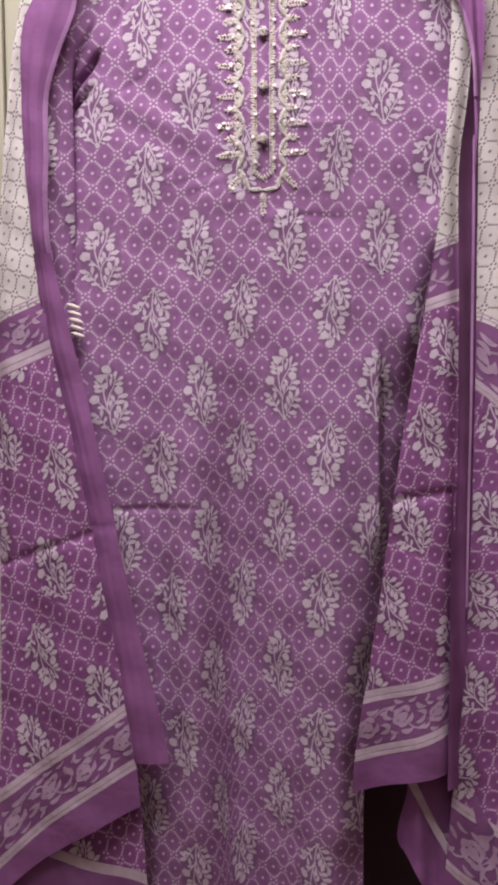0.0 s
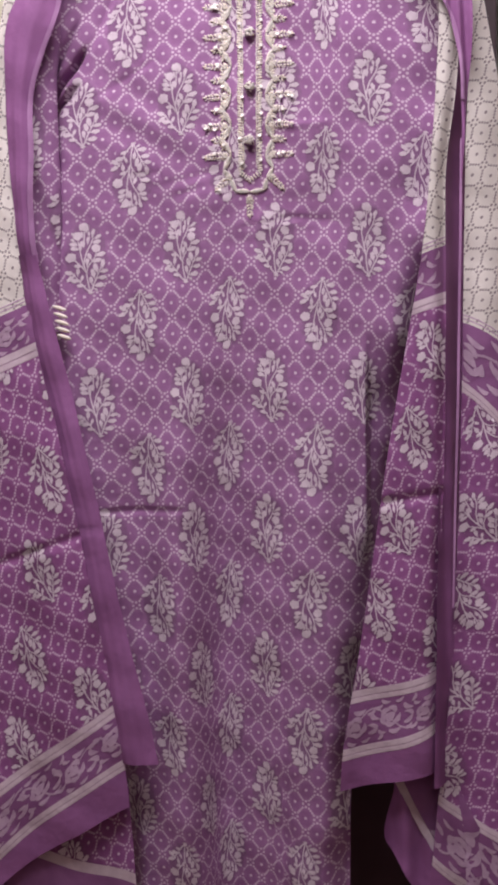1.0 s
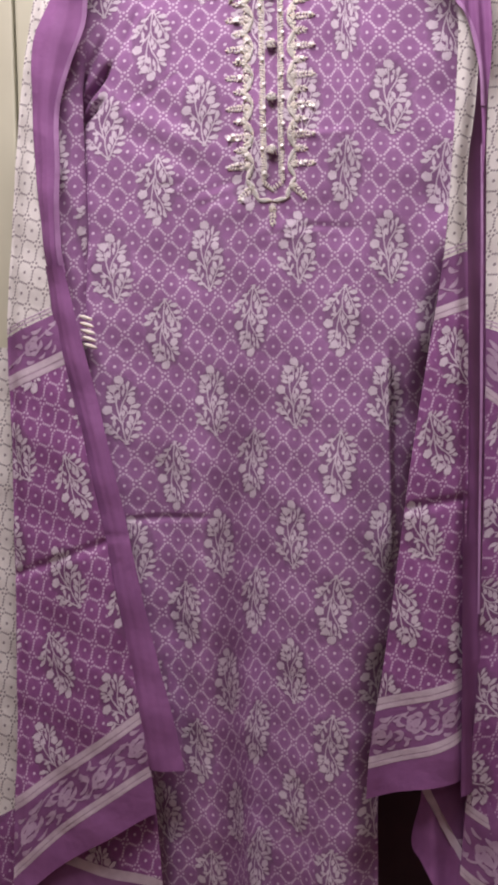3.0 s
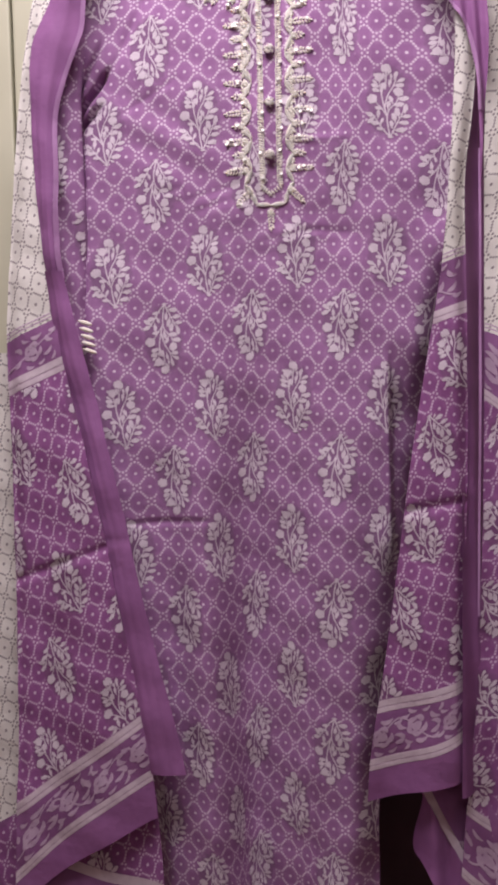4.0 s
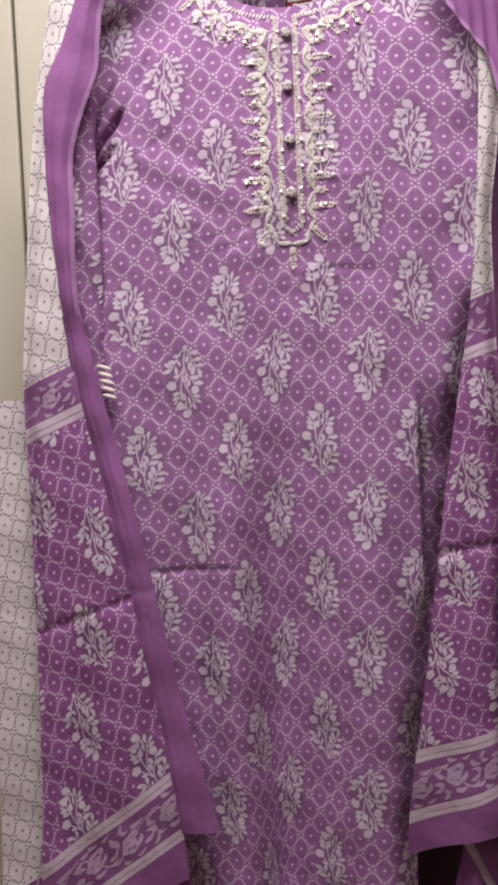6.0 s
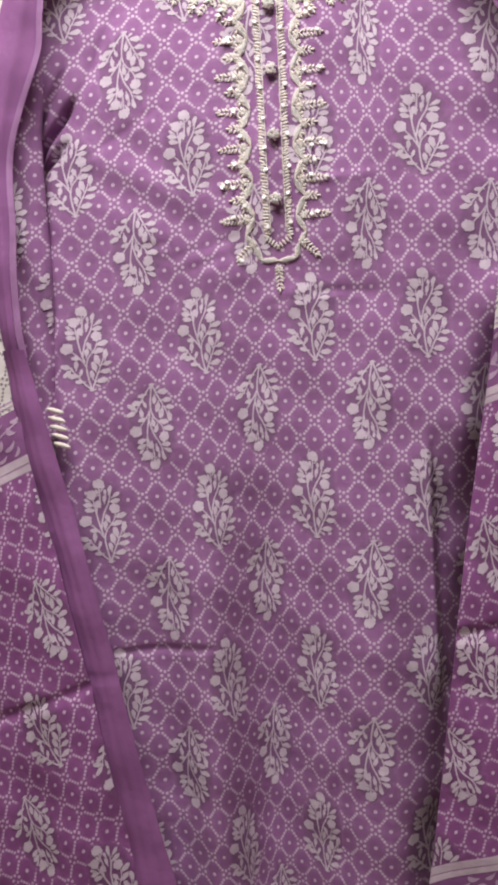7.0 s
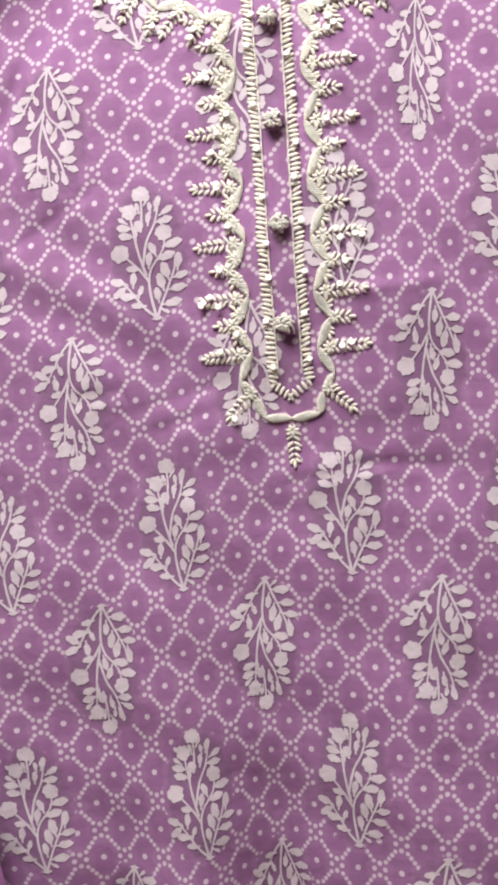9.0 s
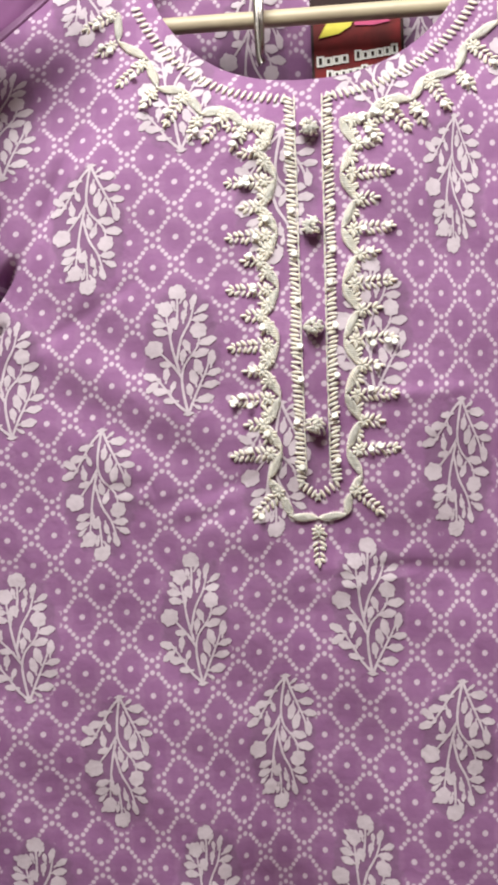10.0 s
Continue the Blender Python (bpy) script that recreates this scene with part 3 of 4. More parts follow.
def spray(x, z, ang, length, pairs, sequins=0, rosette=True):
    """A feather of stitched leaves from (x, z) along ang, with a few sequins."""
    bm = bmesh.new()
    c, s = math.cos(ang), math.sin(ang)

    def at(p, q, lift=0.0013):
        return on_front(x + p * c - q * s, z + p * s + q * c, lift)
    for i in range(pairs):
        p = length * (i + 0.2) / pairs
        w = 0.0052 * (1 - 0.35 * i / pairs)
        for half in (-1, 1):
            j, e = rng.uniform(-0.0009, 0.0009), rng.uniform(0.8, 1.1)
            capsule(bm, at(p, 0.0003 * half), at(p + 0.0030 + j, half * w * e, 0.0007), rng.uniform(0.0010, 0.0014), 0.5, 6)
    capsule(bm, at(length * 0.92, 0), at(length * 0.92 + 0.005, 0), 0.0012, 0.7, 6)
    for i in range(7 if rosette else 0):
        a = TAU * i / 7
        capsule(bm, at(0.001, 0), at(0.001 + 0.0044 * math.cos(a), 0.0044 * math.sin(a), 0.0015), 0.0011, 0.8, 6)
    ob = part("leaf_spray", bm, THREAD, front_panel)
    for i in range(sequins):
        sequin(at(length * rng.uniform(0.25, 1.0), rng.uniform(-0.004, 0.004), 0.0038), ob)
    return ob


def garland(points, r=0.0033):
    """A chain of plump leaves through the points, each filled with slanted satin stitches."""
    bm = bmesh.new()
    for a, b in zip(points, points[1:]):
        a, b = Vector(a), Vector(b)
        d = b - a
        u = d.normalized()
        w = Vector((-u.y, u.x))
        n = max(7, int(d.length / 0.0016))
        for i in range(n):
            t = (i + 0.5) / n
            half = r * (0.06 + 0.94 * math.sin(math.pi * min(1, max(0, t))) ** 0.9)
            c = a + d * t
            p, q = c - w * half - u * half * 0.7, c + w * half + u * half * 0.7
            capsule(bm, on_front(p.x, p.y, 0.0013), on_front(q.x, q.y, 0.0014), rng.uniform(0.0007, 0.0010), 0.9, 6)
        capsule(bm, on_front(a.x, a.y, 0.0010), on_front(b.x, b.y, 0.0006), r * 0.80, 0.45, 8)
    return bm


for side in (-1, 1):
    chain = []
    for i in range(14):
        z = 1.722 - i * 0.01745
        inner = (-0.0175 if side < 0 else 0.0242) - 0.0042 * i / 13
        chain.append((inner + side * (0.0 if i % 2 == 0 else 0.009), z))
    part("scallop_chain", garland(chain), THREAD, front_panel, "cream satin-stitch leaf chain")
    for i in range(13):
        x, z = chain[i]
        if i % 2:
            spray(x + side * 0.001, z, (0.05 if side > 0 else math.pi - 0.05) + side * rng.uniform(-0.1, 0.1), 0.011, 3, 1 if i % 4 == 1 else 0)
            spray(x - side * 0.003, z + 0.0055, (1.35 if side > 0 else math.pi - 0.9), 0.005, 2, 0, side < 0)
            spray(x - side * 0.003, z - 0.0055, (-1.35 if side > 0 else math.pi + 0.9), 0.005, 2, 1 if side < 0 and i % 4 == 3 else 0, side < 0)
        else:
            spray(x + side * 0.006, z - 0.001, (0.0 if side > 0 else math.pi) + rng.uniform(-0.08, 0.08), 0.0255, 7, (0, 4, 1, 2)[(i // 2 + (side > 0)) % 4])
    # round the foot of the placket
    foot = [chain[-1], (side * 0.0215 - 0.0005, 1.484), (side * 0.0175, 1.4705), (0.0, 1.469)]
    part("scallop_chain", garland(foot), THREAD, front_panel, "cream satin-stitch leaf chain")
    spray(side * 0.024, 1.487, math.pi / 2 - side * (math.pi / 2 + 0.75), 0.022, 6, 1 if side < 0 else 0)
    # the outer chain along the neck
    arc = []
    for i in range(9):
        t = i / 8
        x = (-0.0205 if side < 0 else 0.0265) + side * 0.098 * t
        h = 0.001
        xi = max(-0.1, min(0.11, x * 0.88))
        slope = float(neck(xi + h) - neck(xi - h)) / (2 * h)
        nrm = Vector((-slope, 1)).normalized()
        off = 0.024 + (0.0 if i % 2 == 0 else 0.009)
        arc.append((xi - nrm.x * off, float(neck(xi)) - nrm.y * off, nrm))
    arc[0] = (chain[0][0], chain[0][1], arc[0][2])
    part("scallop_chain", garland([(a[0], a[1]) for a in arc if a[1] < 1.815]), THREAD, front_panel, "cream satin-stitch leaf chain")
    for i, (x, z, nrm) in enumerate(arc[1:], 1):
        if z < 1.812:
            ang = math.atan2(-nrm.y, -nrm.x) + (0.35 * side if i < 3 else 0)
            spray(x - nrm.x * 0.004, z - nrm.y * 0.004, ang, 0.011 if i % 2 else 0.021, 3 if i % 2 else 6, 2 if i % 2 else 1)
spray(-0.0005, 1.462, -math.pi / 2, 0.022, 6, 0)

# four cloth-covered buttons
for i in range(4):
    z = 1.7175 - 0.0632 * i
    x = 0.0050 - 0.0011 * i
    bm = bmesh.new()
    bmesh.ops.create_uvsphere(bm, u_segments=16, v_segments=10, radius=0.0070)
    for v in bm.verts:
        w = 1 + 0.05 * math.cos(6 * math.atan2(v.co.z, v.co.x))
        v.co = Vector((v.co.x * w, v.co.y * 0.62, v.co.z * w))
    for f in bm.faces:
        f.smooth = True
    bmesh.ops.translate(bm, verts=bm.verts[:], vec=on_front(x, z, 0.0045))
    button = part("button", bm, KURTA, front_panel, "cloth-covered button with cream thread")
    bm = bmesh.new()
    for j in range(36):
        a, r0 = rng.uniform(0, TAU), rng.uniform(0.0, 0.0042)
        a2, r2 = a + rng.uniform(-0.9, 0.9), r0 + rng.uniform(0.0025, 0.0042)
        p, q = (on_front(x + r * math.cos(c), z + r * math.sin(c), 0.0046 + math.sqrt(max(0.0, 0.0047**2 - 0.4 * r * r))) for c, r in ((a, r0), (a2, r2)))
        capsule(bm, p, q, rng.uniform(0.0008, 0.0013), 0.9, 6)
    part("button_thread", bm, THREAD, button, "cream thread star")

# the sewn-in label on the back of the neck
label = box("neck_label", (0.003, 1.4125, 1.762), (0.066, 1.4135, 1.822), TAG_DARK, kurta, 0.0003, "dark red woven brand label with white lettering")
box("label_field", (0.005, 1.4117, 1.763), (0.064, 1.4124, 1.806), TAG_RED, label, 0)


def flat(name, pts, y, material, parent):
    bm = bmesh.new()
    bm.faces.new([bm.verts.new((x, y, z)) for x, z in pts])
    r = bmesh.ops.extrude_face_region(bm, geom=bm.faces[:])
    bmesh.ops.translate(bm, verts=[v for v in r["geom"] if isinstance(v, bmesh.types.BMVert)], vec=(0, 0.0003, 0))
    return part(name, bm, material, parent)


for x0, x1, z0, h, n in ((0.0065, 0.0285, 1.7735, 0.0072, 4), (0.0325, 0.0620, 1.7758, 0.0072, 6), (0.0130, 0.0460, 1.7640, 0.0068, 7)):
    w = (x1 - x0) / n
    for i in range(n):
        a, z = x0 + w * i, z0 + 0.085 * w * i
        top = z + h * (1.0 if i % 5 == 0 else 0.8)
        bar = box("lettering_bar", (a, 1.4108, z), (a + w * 0.97, 1.4115, top), TAG_WHITE, label, 0)
        box("dark_core", (a + w * 0.3, 1.4102, z + 0.0014), (a + w * 0.68, 1.4107, top - 0.0014), TAG_DARK, bar, 0)
flat("emblem_petal", [(0.0085, 1.7930), (0.0150, 1.8040), (0.034, 1.8060), (0.0305, 1.7995), (0.022, 1.7950)], 1.4108, TAG_YELLOW, label)
flat("emblem_petal", [(0.034, 1.8060), (0.050, 1.8075), (0.0575, 1.8005), (0.046, 1.7990), (0.033, 1.8000)], 1.4108, TAG_PINK, label)

# ---- hanger ----
hanger = thing("clothes_hanger", (0, 1.40, 1.80), "cream plastic clothes hanger with chrome hook inside the kurta", "hanger")


def tube(name, pts, radii, material, parent, seg=12, flat_y=1.0, label=""):
    bm = bmesh.new()
    rings = []
    pts = [Vector(p) for p in pts]
    for i, p in enumerate(pts):
        d = (pts[min(i + 1, len(pts) - 1)] - pts[max(i - 1, 0)]).normalized()
        side = d.cross(Vector((0, 1, 0))).normalized()
        up = side.cross(d).normalized()
        r = radii[i] if isinstance(radii, (list, tuple)) else radii
        rings.append([bm.verts.new(p + side * (r * math.cos(TAU * k / seg)) + up * (r * flat_y * math.sin(TAU * k / seg))) for k in range(seg)])
    for p, q in zip(rings, rings[1:]):
        for k in range(seg):
            bm.faces.new((p[k], p[(k + 1) % seg], q[(k + 1) % seg], q[k])).smooth = True
    bm.faces.new(rings[0][::-1])
    bm.faces.new(rings[-1])
    bmesh.ops.recalc_face_normals(bm, faces=bm.faces[:])
    return part(name, bm, material, parent, label)


tube("bar", [(-0.20 + 0.4 * i / 20, 1.395, 1.8075 - 0.0085 * (i / 20) - 0.25 * max(0, abs(-0.2 + 0.4 * i / 20) - 0.15) ** 2) for i in range(21)], 0.0058, CREAM_PLASTIC, hanger, 14, 0.9)
tube("shoulder_arm", [(-0.20 + 0.40 * i / 24, 1.398, 1.880 - 0.26 * abs(-0.20 + 0.40 * i / 24) + 0.03 * math.exp(-((i - 12) / 3) ** 2)) for i in range(25)], 0.007, CREAM_PLASTIC, hanger, 12)
hook = [(-0.0265, 1.382, 1.772), (-0.0280, 1.381, 1.769), (-0.0290, 1.381, 1.774), (-0.0295, 1.382, 1.80), (-0.030, 1.384, 1.83), (-0.030, 1.390, 1.88)]
tube("hook", hook + [(-0.03 + 0.022 - 0.022 * math.cos(a), 1.392, 1.90 + 0.022 * math.sin(a)) for a in [math.pi * i / 8 for i in range(9)]], 0.0024, CHROME, hanger, 10, 1.0, "chrome wire hook")
tube("hook_wire", [(-0.0265, 1.380, 1.772), (-0.0262, 1.380, 1.80), (-0.0268, 1.383, 1.86)], 0.0016, CHROME, hanger, 8)

# ---- dupatta: printed scarf hung over both shoulders ----
dupatta = thing("dupatta", (0, 1.335, 0.6), "purple and off-white printed cotton dupatta draped over both sides", "dupatta")
LL = curve([(0.55, -0.350), (0.714, -0.344), (0.822, -0.338), (0.965, -0.336), (1.177, -0.334), (1.316, -0.334), (1.42, -0.326), (1.522, -0.316), (1.624, -0.304), (1.725, -0.286), (1.86, -0.255)])
LR = curve([(0.55, -0.160), (0.717, -0.162), (0.772, -0.167), (0.892, -0.185), (1.034, -0.209), (1.181, -0.236), (1.30, -0.262), (1.391, -0.272), (1.453, -0.277), (1.522, -0.281), (1.604, -0.282), (1.672, -0.276), (1.725, -0.25), (1.86, -0.215)])


def left_depth(x, z):
    x, z = np.asarray(x, float), np.asarray(z, float)
    y = 1.330 + 0.008 * np.sin(TAU * (x + 0.34) / 0.14 + 2.0 * (z - 1.0)) * step(1.4, 0.9, z) + 0.012 * step(0.03, 0.0, x - LL(z)) ** 2
    tuck = np.exp(-((z - 1.035 - 0.35 * (x + 0.27)) / 0.006) ** 2)
    return y + 0.0032 * tuck + ripple(x, z, 5.0)


left_to, left_from = affine((-0.264, 1.012), (0.0925, 0.067), (0.062, -0.157))
drape = Sheet(LL, LR, left_depth, left_to, left_from)


def vine(sheet, low, high, x0, x1, count, parent):
    """Roses and curled leaves along a border, in cloth coordinates taken as (x, z)."""
    shapes = []
    for i in range(count):
        x = x0 + (x1 - x0) * (i + 0.5) / count
        h = float(high(x) - low(x))
        sl = float(low(x + 0.01) - low(x - 0.01)) / 0.02
        u = (x1 - x0) / count

        def at(p, q):
            xx = x + p * h
            return (xx, float(low(xx)) + h * q)

        def leaf(px, pq, ang, ln, wide, bend=0.2):
            ca, sa, ln = math.cos(ang), math.sin(ang), 1.04 * ln
            ring = []
            for k in range(12):
                a = TAU * k / 12
                p, q = ln / 2 * math.cos(a), ln * wide * math.sin(a) * (1 - 0.4 * math.cos(a)) + ln * bend * (math.cos(a) ** 2 - 0.5)
                ring.append(at(px + p * ca - q * sa, pq + p * sa + q * ca))
            shapes.append((ring, at(px + ln * bend * 0.5 * sa, pq - ln * bend * 0.5 * ca)))
        up = 1 if i % 2 else -1
        c = 0.5 + 0.06 * up
        leaf(0.0, c, 0.6 * up, 0.24, 0.42, 0.0)
        for k in range(5):
            a = 0.5 + math.pi * (0.25 + 0.36 * k) * up
            leaf(0.17 * math.cos(a), c + 0.17 * math.sin(a), a + 1.35, 0.24, 0.24, 0.22)
        for dx, dq, ang, ln in ((0.42, -0.16 * up, 0.7 * up, 0.26), (0.40, 0.14 * up, -0.6 * up, 0.26), (-0.40, -0.16 * up, 2.6, 0.26), (-0.42, 0.18 * up, 0.5, 0.22), (0.1, -0.34 * up, 0.1, 0.28),
                                (-0.2, -0.33 * up, -0.4, 0.2), (0.55, 0.30 * up, 1.2, 0.2), (0.22, 0.34 * up, 0.4, 0.2), (-0.1, 0.36 * up, -0.3, 0.22), (0.52, -0.36 * up, 0.2, 0.2)):
            leaf(dx, c + dq, ang, ln, 0.19)
        hw = 0.5 * u / h
        pts = [(-hw + 2 * hw * t / 10.0, 0.5 + 0.30 * up * math.cos(math.pi * t / 10.0)) for t in range(11)]
        for (p, q), (p2, q2) in zip(pts, pts[1:]):
            shapes.append(([at(p, q - 0.022), at(p2 + 0.01, q2 - 0.022), at(p2 + 0.01, q2 + 0.022), at(p, q + 0.022)], at((p + p2) / 2, (q + q2) / 2)))
    flat_sheet = Sheet(sheet.left, sheet.right, sheet.depth, None, lambda a, b: (a, b))
    ink("vine_print", flat_sheet, shapes, low, high, VINE, parent)


def shifted(f, d):
    return lambda x: f(x) + d


def drape_zones(sheet, zones, nx, ks, vs, vines, count):
    """zones: name, low, high, material, rows."""
    for name, low, high, material, rows, label_ in zones:
        ob = sheet.grid(name, low, high, nx, rows, STRIPE_GROUND if material is STRIPE else material, dupatta, label_)
        if material is STRIPE:
            raised = Sheet(sheet.left, sheet.right, lambda x, z: sheet.depth(x, z) - 0.0003, sheet.to_fabric, sheet.from_fabric)
            for lo, hi in ((0.04, 0.40), (0.50, 0.96)):
                raised.grid("stripe_line", lambda x: low(x) + lo * (high(x) - low(x)), lambda x: low(x) + hi * (high(x) - low(x)), nx, 2, STRIPE, ob, thick=0.0003)
        if material is PALE:
            raised = Sheet(sheet.left, sheet.right, lambda x, z: sheet.depth(x, z) - 0.0003, sheet.to_fabric, sheet.from_fabric)
            for d in (0.004, 0.0085):
                raised.grid("border_line", shifted(low, d), shifted(low, d + 0.0016), nx, 1, VINE, ob, thick=0.0003)
        if material is DUPATTA:
            sprigs(sheet, ks, vs, low, high, ob)
        if material is BORDER:
            x0, x1 = vines
            vine(sheet, low, high, x0, x1, count if name == "lower_border" else max(2, count // 2), ob)


l1, l2 = level(1.311, 0.42, 0, -0.334), level(1.262, 0.40, 0, -0.336)
l3, l4 = level(0.728, 0.72, -0.15, -0.344), level(0.640, 0.96, -1.2, -0.347)
l5 = level(0.606, 0.86, -1.2, -0.347)
drape_zones(drape, [
    ("pale_field", l1, level(1.86), PALE, 120, "off-white cotton field with grey dotted lattice"),
    ("upper_border", l2, l1, BORDER, 14, "purple floral border"),
    ("stripe", shifted(l2, -0.0185), l2, STRIPE, 5, "pale lilac stripe"),
    ("printed_field", l3, shifted(l2, -0.0185), DUPATTA, 140, "purple field printed with white sprigs"),
    ("stripe", shifted(l3, -0.017), l3, STRIPE, 5, "pale lilac stripe"),
    ("lower_border", l4, shifted(l3, -0.017), BORDER, 14, "purple floral border"),
    ("stripe", shifted(l4, -0.015), l4, STRIPE, 5, "pale lilac stripe"),
    ("hem_band", lambda x: np.minimum(l5(x), l4(x) - 0.02) - 0.012, shifted(l4, -0.015), SOLID, 12, "solid purple hem band"),
], 60, range(-3, 3), range(-4, 5), (-0.345, -0.155), 4)

# plain edge band of the scarf beside the sleeve
BL = curve([(0.765, -0.170), (0.892, -0.192), (1.034, -0.216), (1.181, -0.242), (1.30, -0.268), (1.391, -0.277), (1.453, -0.282), (1.522, -0.287), (1.604, -0.288), (1.672, -0.283), (1.725, -0.258), (1.79, -0.235), (1.86, -0.215)])
BR = curve([(0.765, -0.123), (0.822, -0.134), (0.928, -0.159), (1.068, -0.187), (1.173, -0.208), (1.285, -0.233), (1.341, -0.245), (1.395, -0.256), (1.438, -0.2585), (1.52, -0.256), (1.589, -0.254), (1.629, -0.242), (1.688, -0.219), (1.725, -0.214), (1.77, -0.201), (1.794, -0.172), (1.813, -0.147), (1.86, -0.12)])


def band_depth(x, z):
    s = (x - BL(z)) / (BR(z) - BL(z))
    return 1.338 - 0.007 * np.sin(np.pi * s) + 0.0007 * np.sin(2.5 * np.pi * s + 4 * z) + 0.0003 * np.sin(7.3 * np.pi * s - 9 * z + 2 * np.sin(11 * z)) - 0.009 * step(1.36, 1.42, z) + 0.002 * np.exp(-((z - 1.062) / 0.004) ** 2) + ripple(x, z, 7.0)


band = Sheet(BL, BR, band_depth, left_to, left_from)
band_low = Sheet(BL, BR, lambda x, z: band_depth(x, z) - 0.007 * step(1.22, 1.37, z), left_to, left_from)
band_low.grid("edge_band", level(0.768), level(1.396), 24, 120, SOLID, dupatta, "solid purple edge band")
band.grid("edge_band", level(1.386), level(1.855), 24, 90, SOLID, dupatta, "solid purple edge band")
# the rim that catches the light, drawn as a paler strip
lip_l = Sheet(lambda z: BR(z) - 0.0045, lambda z: BR(z) + 0.0005, lambda x, z: band_depth(x, z) - 0.003, left_to, left_from)
lip_l.grid("rolled_edge", level(1.388), level(1.84), 4, 80, LIT_EDGE, dupatta, "purple rolled edge, painted pale lilac where light catches it")

RL = curve([(0.735, 0.100), (0.79, 0.105), (0.90, 0.124), (1.03, 0.144), (1.165, 0.164), (1.266, 0.182), (1.398, 0.205), (1.497, 0.215), (1.595, 0.222), (1.666, 0.225), (1.72, 0.222), (1.86, 0.16)])
RRT = curve([(0.735, 0.222), (0.893, 0.223), (1.029, 0.225), (1.13, 0.229), (1.324, 0.232), (1.397, 0.232), (1.496, 0.234), (1.561, 0.243), (1.626, 0.249), (1.70, 0.250), (1.86, 0.22)])


def right_depth(x, z):
    x, z = np.asarray(x, float), np.asarray(z, float)
    y = 1.332 + 0.006 * np.sin(TAU * (x - 0.13) / 0.11 + 1.5 * z) * step(1.3, 0.9, z) + 0.010 * step(0.02, 0.0, RRT(z) - x) ** 2
    tuck = np.exp(-((z - 1.098 - 0.15 * (x - 0.19)) / 0.006) ** 2)
    return y + 0.0035 * tuck + ripple(x, z, 9.0)


right_to, right_from = affine((0.1725, 1.066), (0.0945, 0.061), (0.050, -0.146))
fall = Sheet(RL, RRT, right_depth, right_to, right_from)
r1, r2 = level(1.387, 0.38, 0, 0.206), level(1.330, 0.33, 0, 0.193)
r3, r4 = level(0.8625, 0.16, 0.9, 0.115), level(0.792, 0.10, 1.9, 0.105)
r5 = level(0.740, 0.13, 0.7, 0.10)
drape_zones(fall, [
    ("pale_field", r1, level(1.86), PALE, 110, "off-white cotton field with grey dotted lattice"),
    ("upper_border", r2, r1, BORDER, 14, "purple floral border"),
    ("stripe", shifted(r2, -0.015), r2, STRIPE, 5, "pale lilac stripe"),
    ("printed_field", r3, shifted(r2, -0.015), DUPATTA, 120, "purple field printed with white sprigs"),
    ("stripe", shifted(r3, -0.0155), r3, STRIPE, 5, "pale lilac stripe"),
    ("lower_border", r4, shifted(r3, -0.0155), BORDER, 14, "purple floral border"),
    ("stripe", shifted(r4, -0.0145), r4, STRIPE, 5, "pale lilac stripe"),
    ("hem_band", r5, shifted(r4, -0.0145), SOLID, 12, "solid purple hem band"),
], 44, range(-3, 3), range(-4, 5), (0.10, 0.225), 3)

# its folded-back edge and the band over the shoulder
strip = Sheet(curve([(0.74, 0.214), (1.3, 0.226), (1.66, 0.232)]), curve([(0.74, 0.243), (0.96, 0.249), (1.3, 0.257), (1.66, 0.262)]),
              lambda x, z: 1.338 + 1.3 * (x - 0.222) + 0.003 * np.sin(260 * x + 5 * z) + ripple(x, z, 3.0), right_to, right_from)
strip.grid("folded_edge", level(0.745), level(1.66), 14, 120, SOLID, dupatta, "solid purple folded edge")
lip_r = Sheet(curve([(0.96, 0.237), (1.3, 0.2455), (1.48, 0.2485), (1.66, 0.252)]), curve([(0.96, 0.2395), (1.3, 0.2485), (1.48, 0.2515), (1.66, 0.256)]),
              lambda x, z: 1.338 + 0.002 * np.sin(30 * z) + 0 * x, right_to, right_from)
lip_r.grid("rolled_edge", level(0.965), level(1.52), 4, 80, LIT_EDGE, dupatta, "purple rolled edge, painted pale lilac where light catches it")
over = Sheet(curve([(1.47, 0.2495), (1.55, 0.2495), (1.62, 0.245), (1.67, 0.230), (1.70, 0.208), (1.80, 0.15)]),
             curve([(1.47, 0.2500), (1.55, 0.2550), (1.62, 0.2615), (1.67, 0.262), (1.70, 0.259), (1.80, 0.225)]),
             lambda x, z: 1.324 + 0.003 * np.sin(420 * x + 20 * z) + ripple(x, z, 1.0), right_to, right_from)
over.grid("edge_band", level(1.472), level(1.80), 14, 70, SOLID, dupatta, "solid purple edge band")
lip_o = Sheet(lambda z: over.left(z) - 0.0005, lambda z: over.left(z) + 0.0040, lambda x, z: over.depth(x, z) - 0.002, right_to, right_from)
lip_o.grid("rolled_edge", level(1.56), level(1.79), 4, 60, LIT_EDGE, dupatta, "purple rolled edge, painted pale lilac where light catches it")

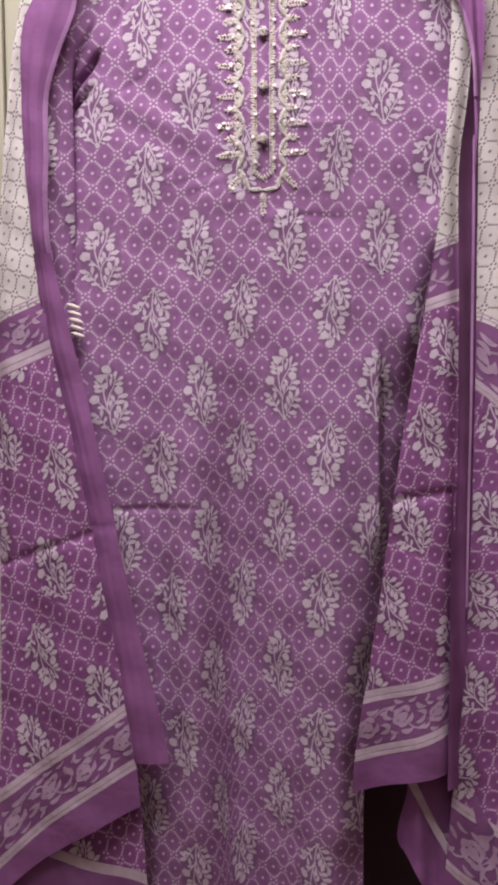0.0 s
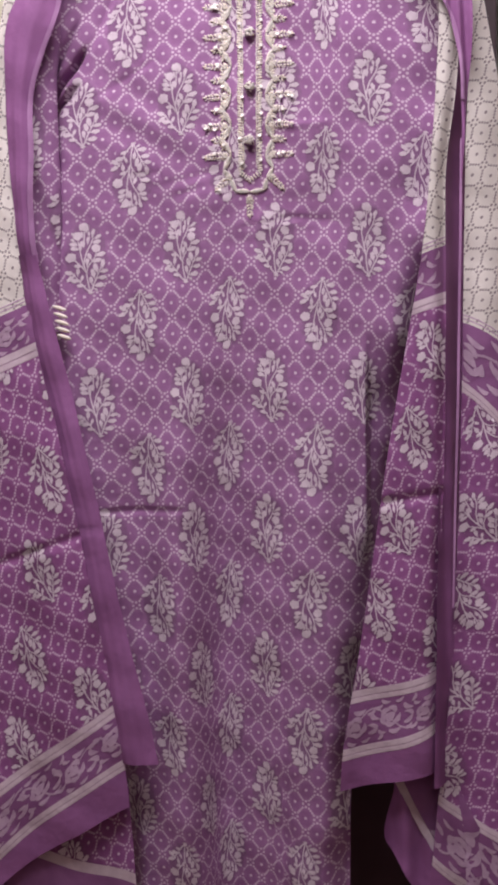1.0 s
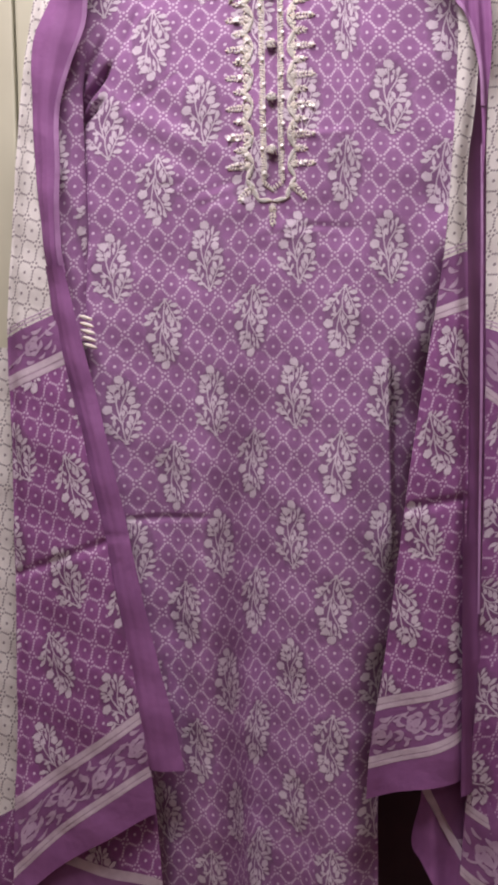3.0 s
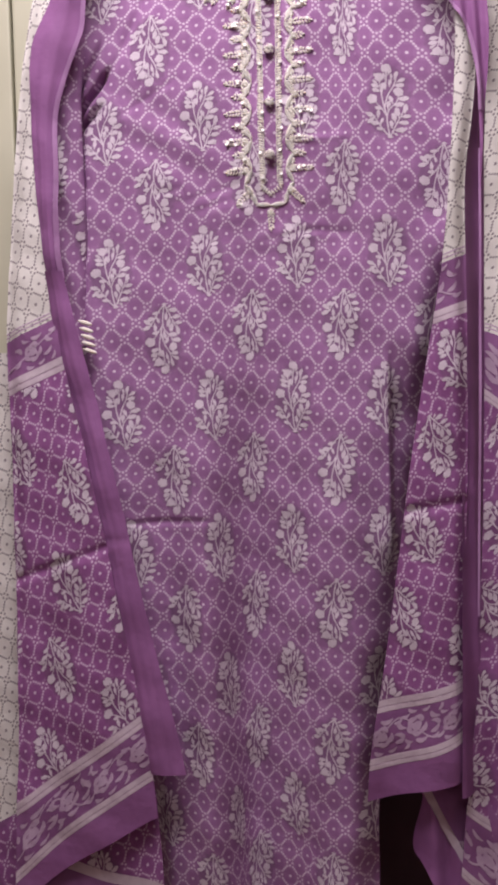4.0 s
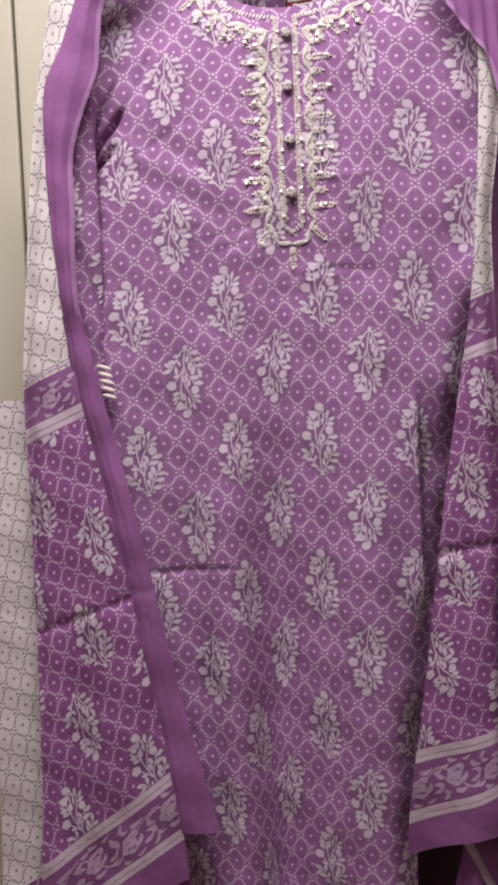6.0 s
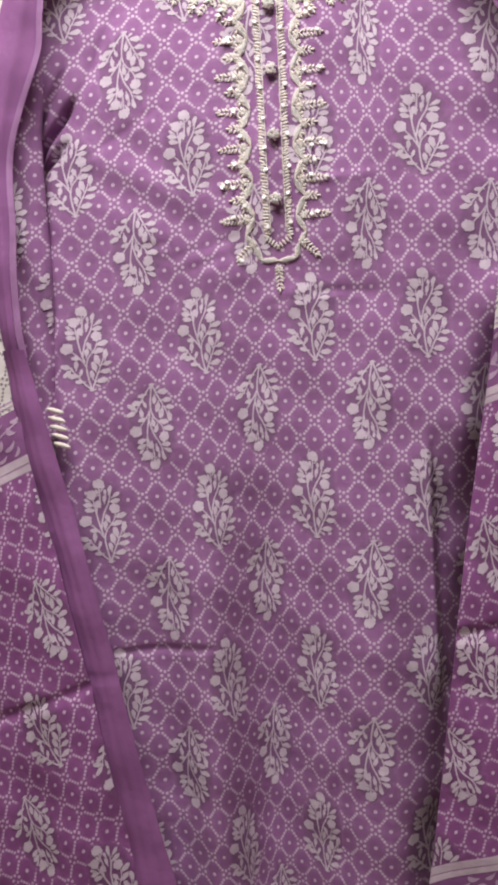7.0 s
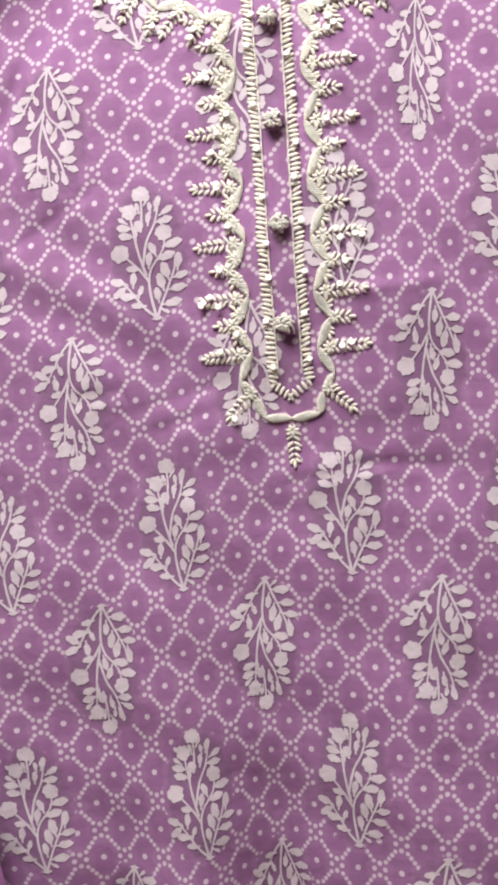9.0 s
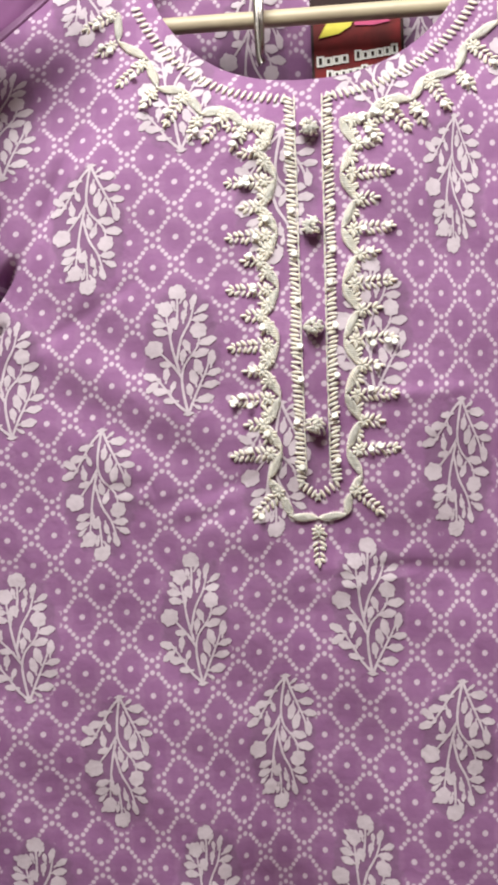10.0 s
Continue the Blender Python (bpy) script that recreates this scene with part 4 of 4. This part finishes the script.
# the scarf's second layer behind
QL = curve([(0.55, 0.200), (0.633, 0.211), (0.716, 0.219), (0.82, 0.231), (0.958, 0.241), (1.129, 0.249), (1.304, 0.253), (1.498, 0.256), (1.695, 0.258), (1.86, 0.22)])
QR = curve([(0.55, 0.38), (0.9, 0.38), (1.2, 0.355), (1.3, 0.335), (1.494, 0.308), (1.574, 0.297), (1.665, 0.281), (1.86, 0.24)])
far_to, far_from = affine((0.318, 0.745), (0.104, 0.09), (0.076, -0.118))
far = Sheet(QL, QR, lambda x, z: 1.352 + 0.006 * np.sin(70 * x + 3 * z) + ripple(x, z, 4.0), far_to, far_from)
f1, f2 = level(1.305, -0.35, -5.0, 0.255), level(1.235, -0.75, -5.0, 0.255)
f3 = level(0.738, -0.95, 3.5, 0.215)
drape_zones(far, [
    ("pale_field", f1, level(1.84), PALE, 100, "off-white cotton field with grey dotted lattice"),
    ("upper_border", f2, f1, BORDER, 12, "purple floral border"),
    ("stripe", shifted(f2, -0.014), f2, STRIPE, 5, "pale lilac stripe"),
    ("printed_field", f3, shifted(f2, -0.014), DUPATTA, 120, "purple field printed with white sprigs"),
    ("stripe", shifted(f3, -0.014), f3, STRIPE, 5, "pale lilac stripe"),
    ("lower_border", shifted(f3, -0.085), shifted(f3, -0.014), BORDER, 12, "purple floral border"),
    ("stripe", shifted(f3, -0.099), shifted(f3, -0.085), STRIPE, 5, "pale lilac stripe"),
    ("hem_band", shifted(f3, -0.22), shifted(f3, -0.099), SOLID, 12, "solid purple hem band"),
], 40, range(-4, 4), range(-4, 6), (0.22, 0.38), 3)
under_l = Sheet(curve([(0.55, -0.41), (1.30, -0.385)]), curve([(0.55, -0.32), (1.30, -0.315)]), lambda x, z: 1.372 + ripple(x, z, 6.0), left_to, left_from)
under_l.grid("pale_field", level(0.70, 0.5, 0, -0.36), level(1.30), 14, 60, PALE, dupatta, "off-white cotton field with grey dotted lattice")
under_l.grid("hem_band", level(0.56), level(0.70, 0.5, 0, -0.36), 14, 16, DUPATTA, dupatta)
tail = Sheet(curve([(0.50, -0.34), (0.75, -0.30)]), curve([(0.50, -0.150), (0.62, -0.158), (0.75, -0.165)]), lambda x, z: 1.346 + 0.004 * np.sin(60 * x) + ripple(x, z, 8.0), left_to, left_from)
t1 = level(0.642, -0.25, 0, -0.235)
tail_print = tail.grid("printed_field", t1, level(0.74), 24, 16, DUPATTA, dupatta)
sprigs(tail, range(-2, 3), range(0, 5), t1, level(0.74), tail_print)
tail.grid("stripe", shifted(t1, -0.014), t1, 24, 3, STRIPE, dupatta)
tail.grid("lower_border", level(0.52), shifted(t1, -0.014), 24, 10, BORDER, dupatta)

back_l = curve([(0.50, 0.30), (0.611, 0.240), (0.67, 0.205), (0.73, 0.174), (0.76, 0.160)])
tail_r = Sheet(back_l, lambda z: back_l(z) + 0.011 + 0 * z, lambda x, z: 1.357 + ripple(x, z, 2.5), far_to, far_from)
tail_r.grid("stripe", level(0.52), level(0.755), 6, 40, STRIPE, dupatta, "pale lilac stripe")
tail_b = Sheet(lambda z: back_l(z) + 0.011, lambda z: back_l(z) + 0.075, lambda x, z: 1.358 + 0.004 * np.sin(90 * x) + ripple(x, z, 3.5), far_to, far_from)
tail_border = tail_b.grid("lower_border", level(0.52), level(0.755), 16, 40, BORDER, dupatta, "purple floral border")
vine(tail_b, level(0.60), level(0.70), 0.19, 0.27, 2, tail_border)
tail_e = Sheet(lambda z: back_l(z) + 0.0005 - 0.052 * step(0.752, 0.66, z), lambda z: back_l(z) + 0.001, lambda x, z: 1.359 + 0.006 * np.sin(200 * x) + ripple(x, z, 1.5), far_to, far_from)
tail_e.grid("hem_band", level(0.52), level(0.752), 8, 40, SOLID, dupatta, "solid purple hem band")

# ---- display panels behind ----
for i, (x0, x1) in enumerate(((-0.95, -0.395), (-0.391, -0.30), (0.328, 0.95))):
    p = box("wall_panel", (x0, 1.585, 0.0), (x1, 1.61, 2.3), WALL, None, 0.004)
    tagged(p, "pale green painted upright display panel", "wall panel", "display panels", "structure")
# made-up board: its dark colour stands in for the dark gaps behind the cloth
dark = box("dark_gap_board", (-0.296, 1.60, 0.0), (0.324, 1.615, 2.3), DARK, None, 0.002)
tagged(dark, "added dark brown board standing in for the dark gaps between the display panels", "backing board", "", "structure")
arm = thing("display_arm", (-0.008, 1.60, 1.9125), "slim chrome display arm fixed to the backing board", "display arm")
tube("rod", [(-0.0085, 1.601, 1.913), (-0.0085, 1.45, 1.913), (-0.0085, 1.37, 1.913)], 0.0065, CHROME, arm, 12)
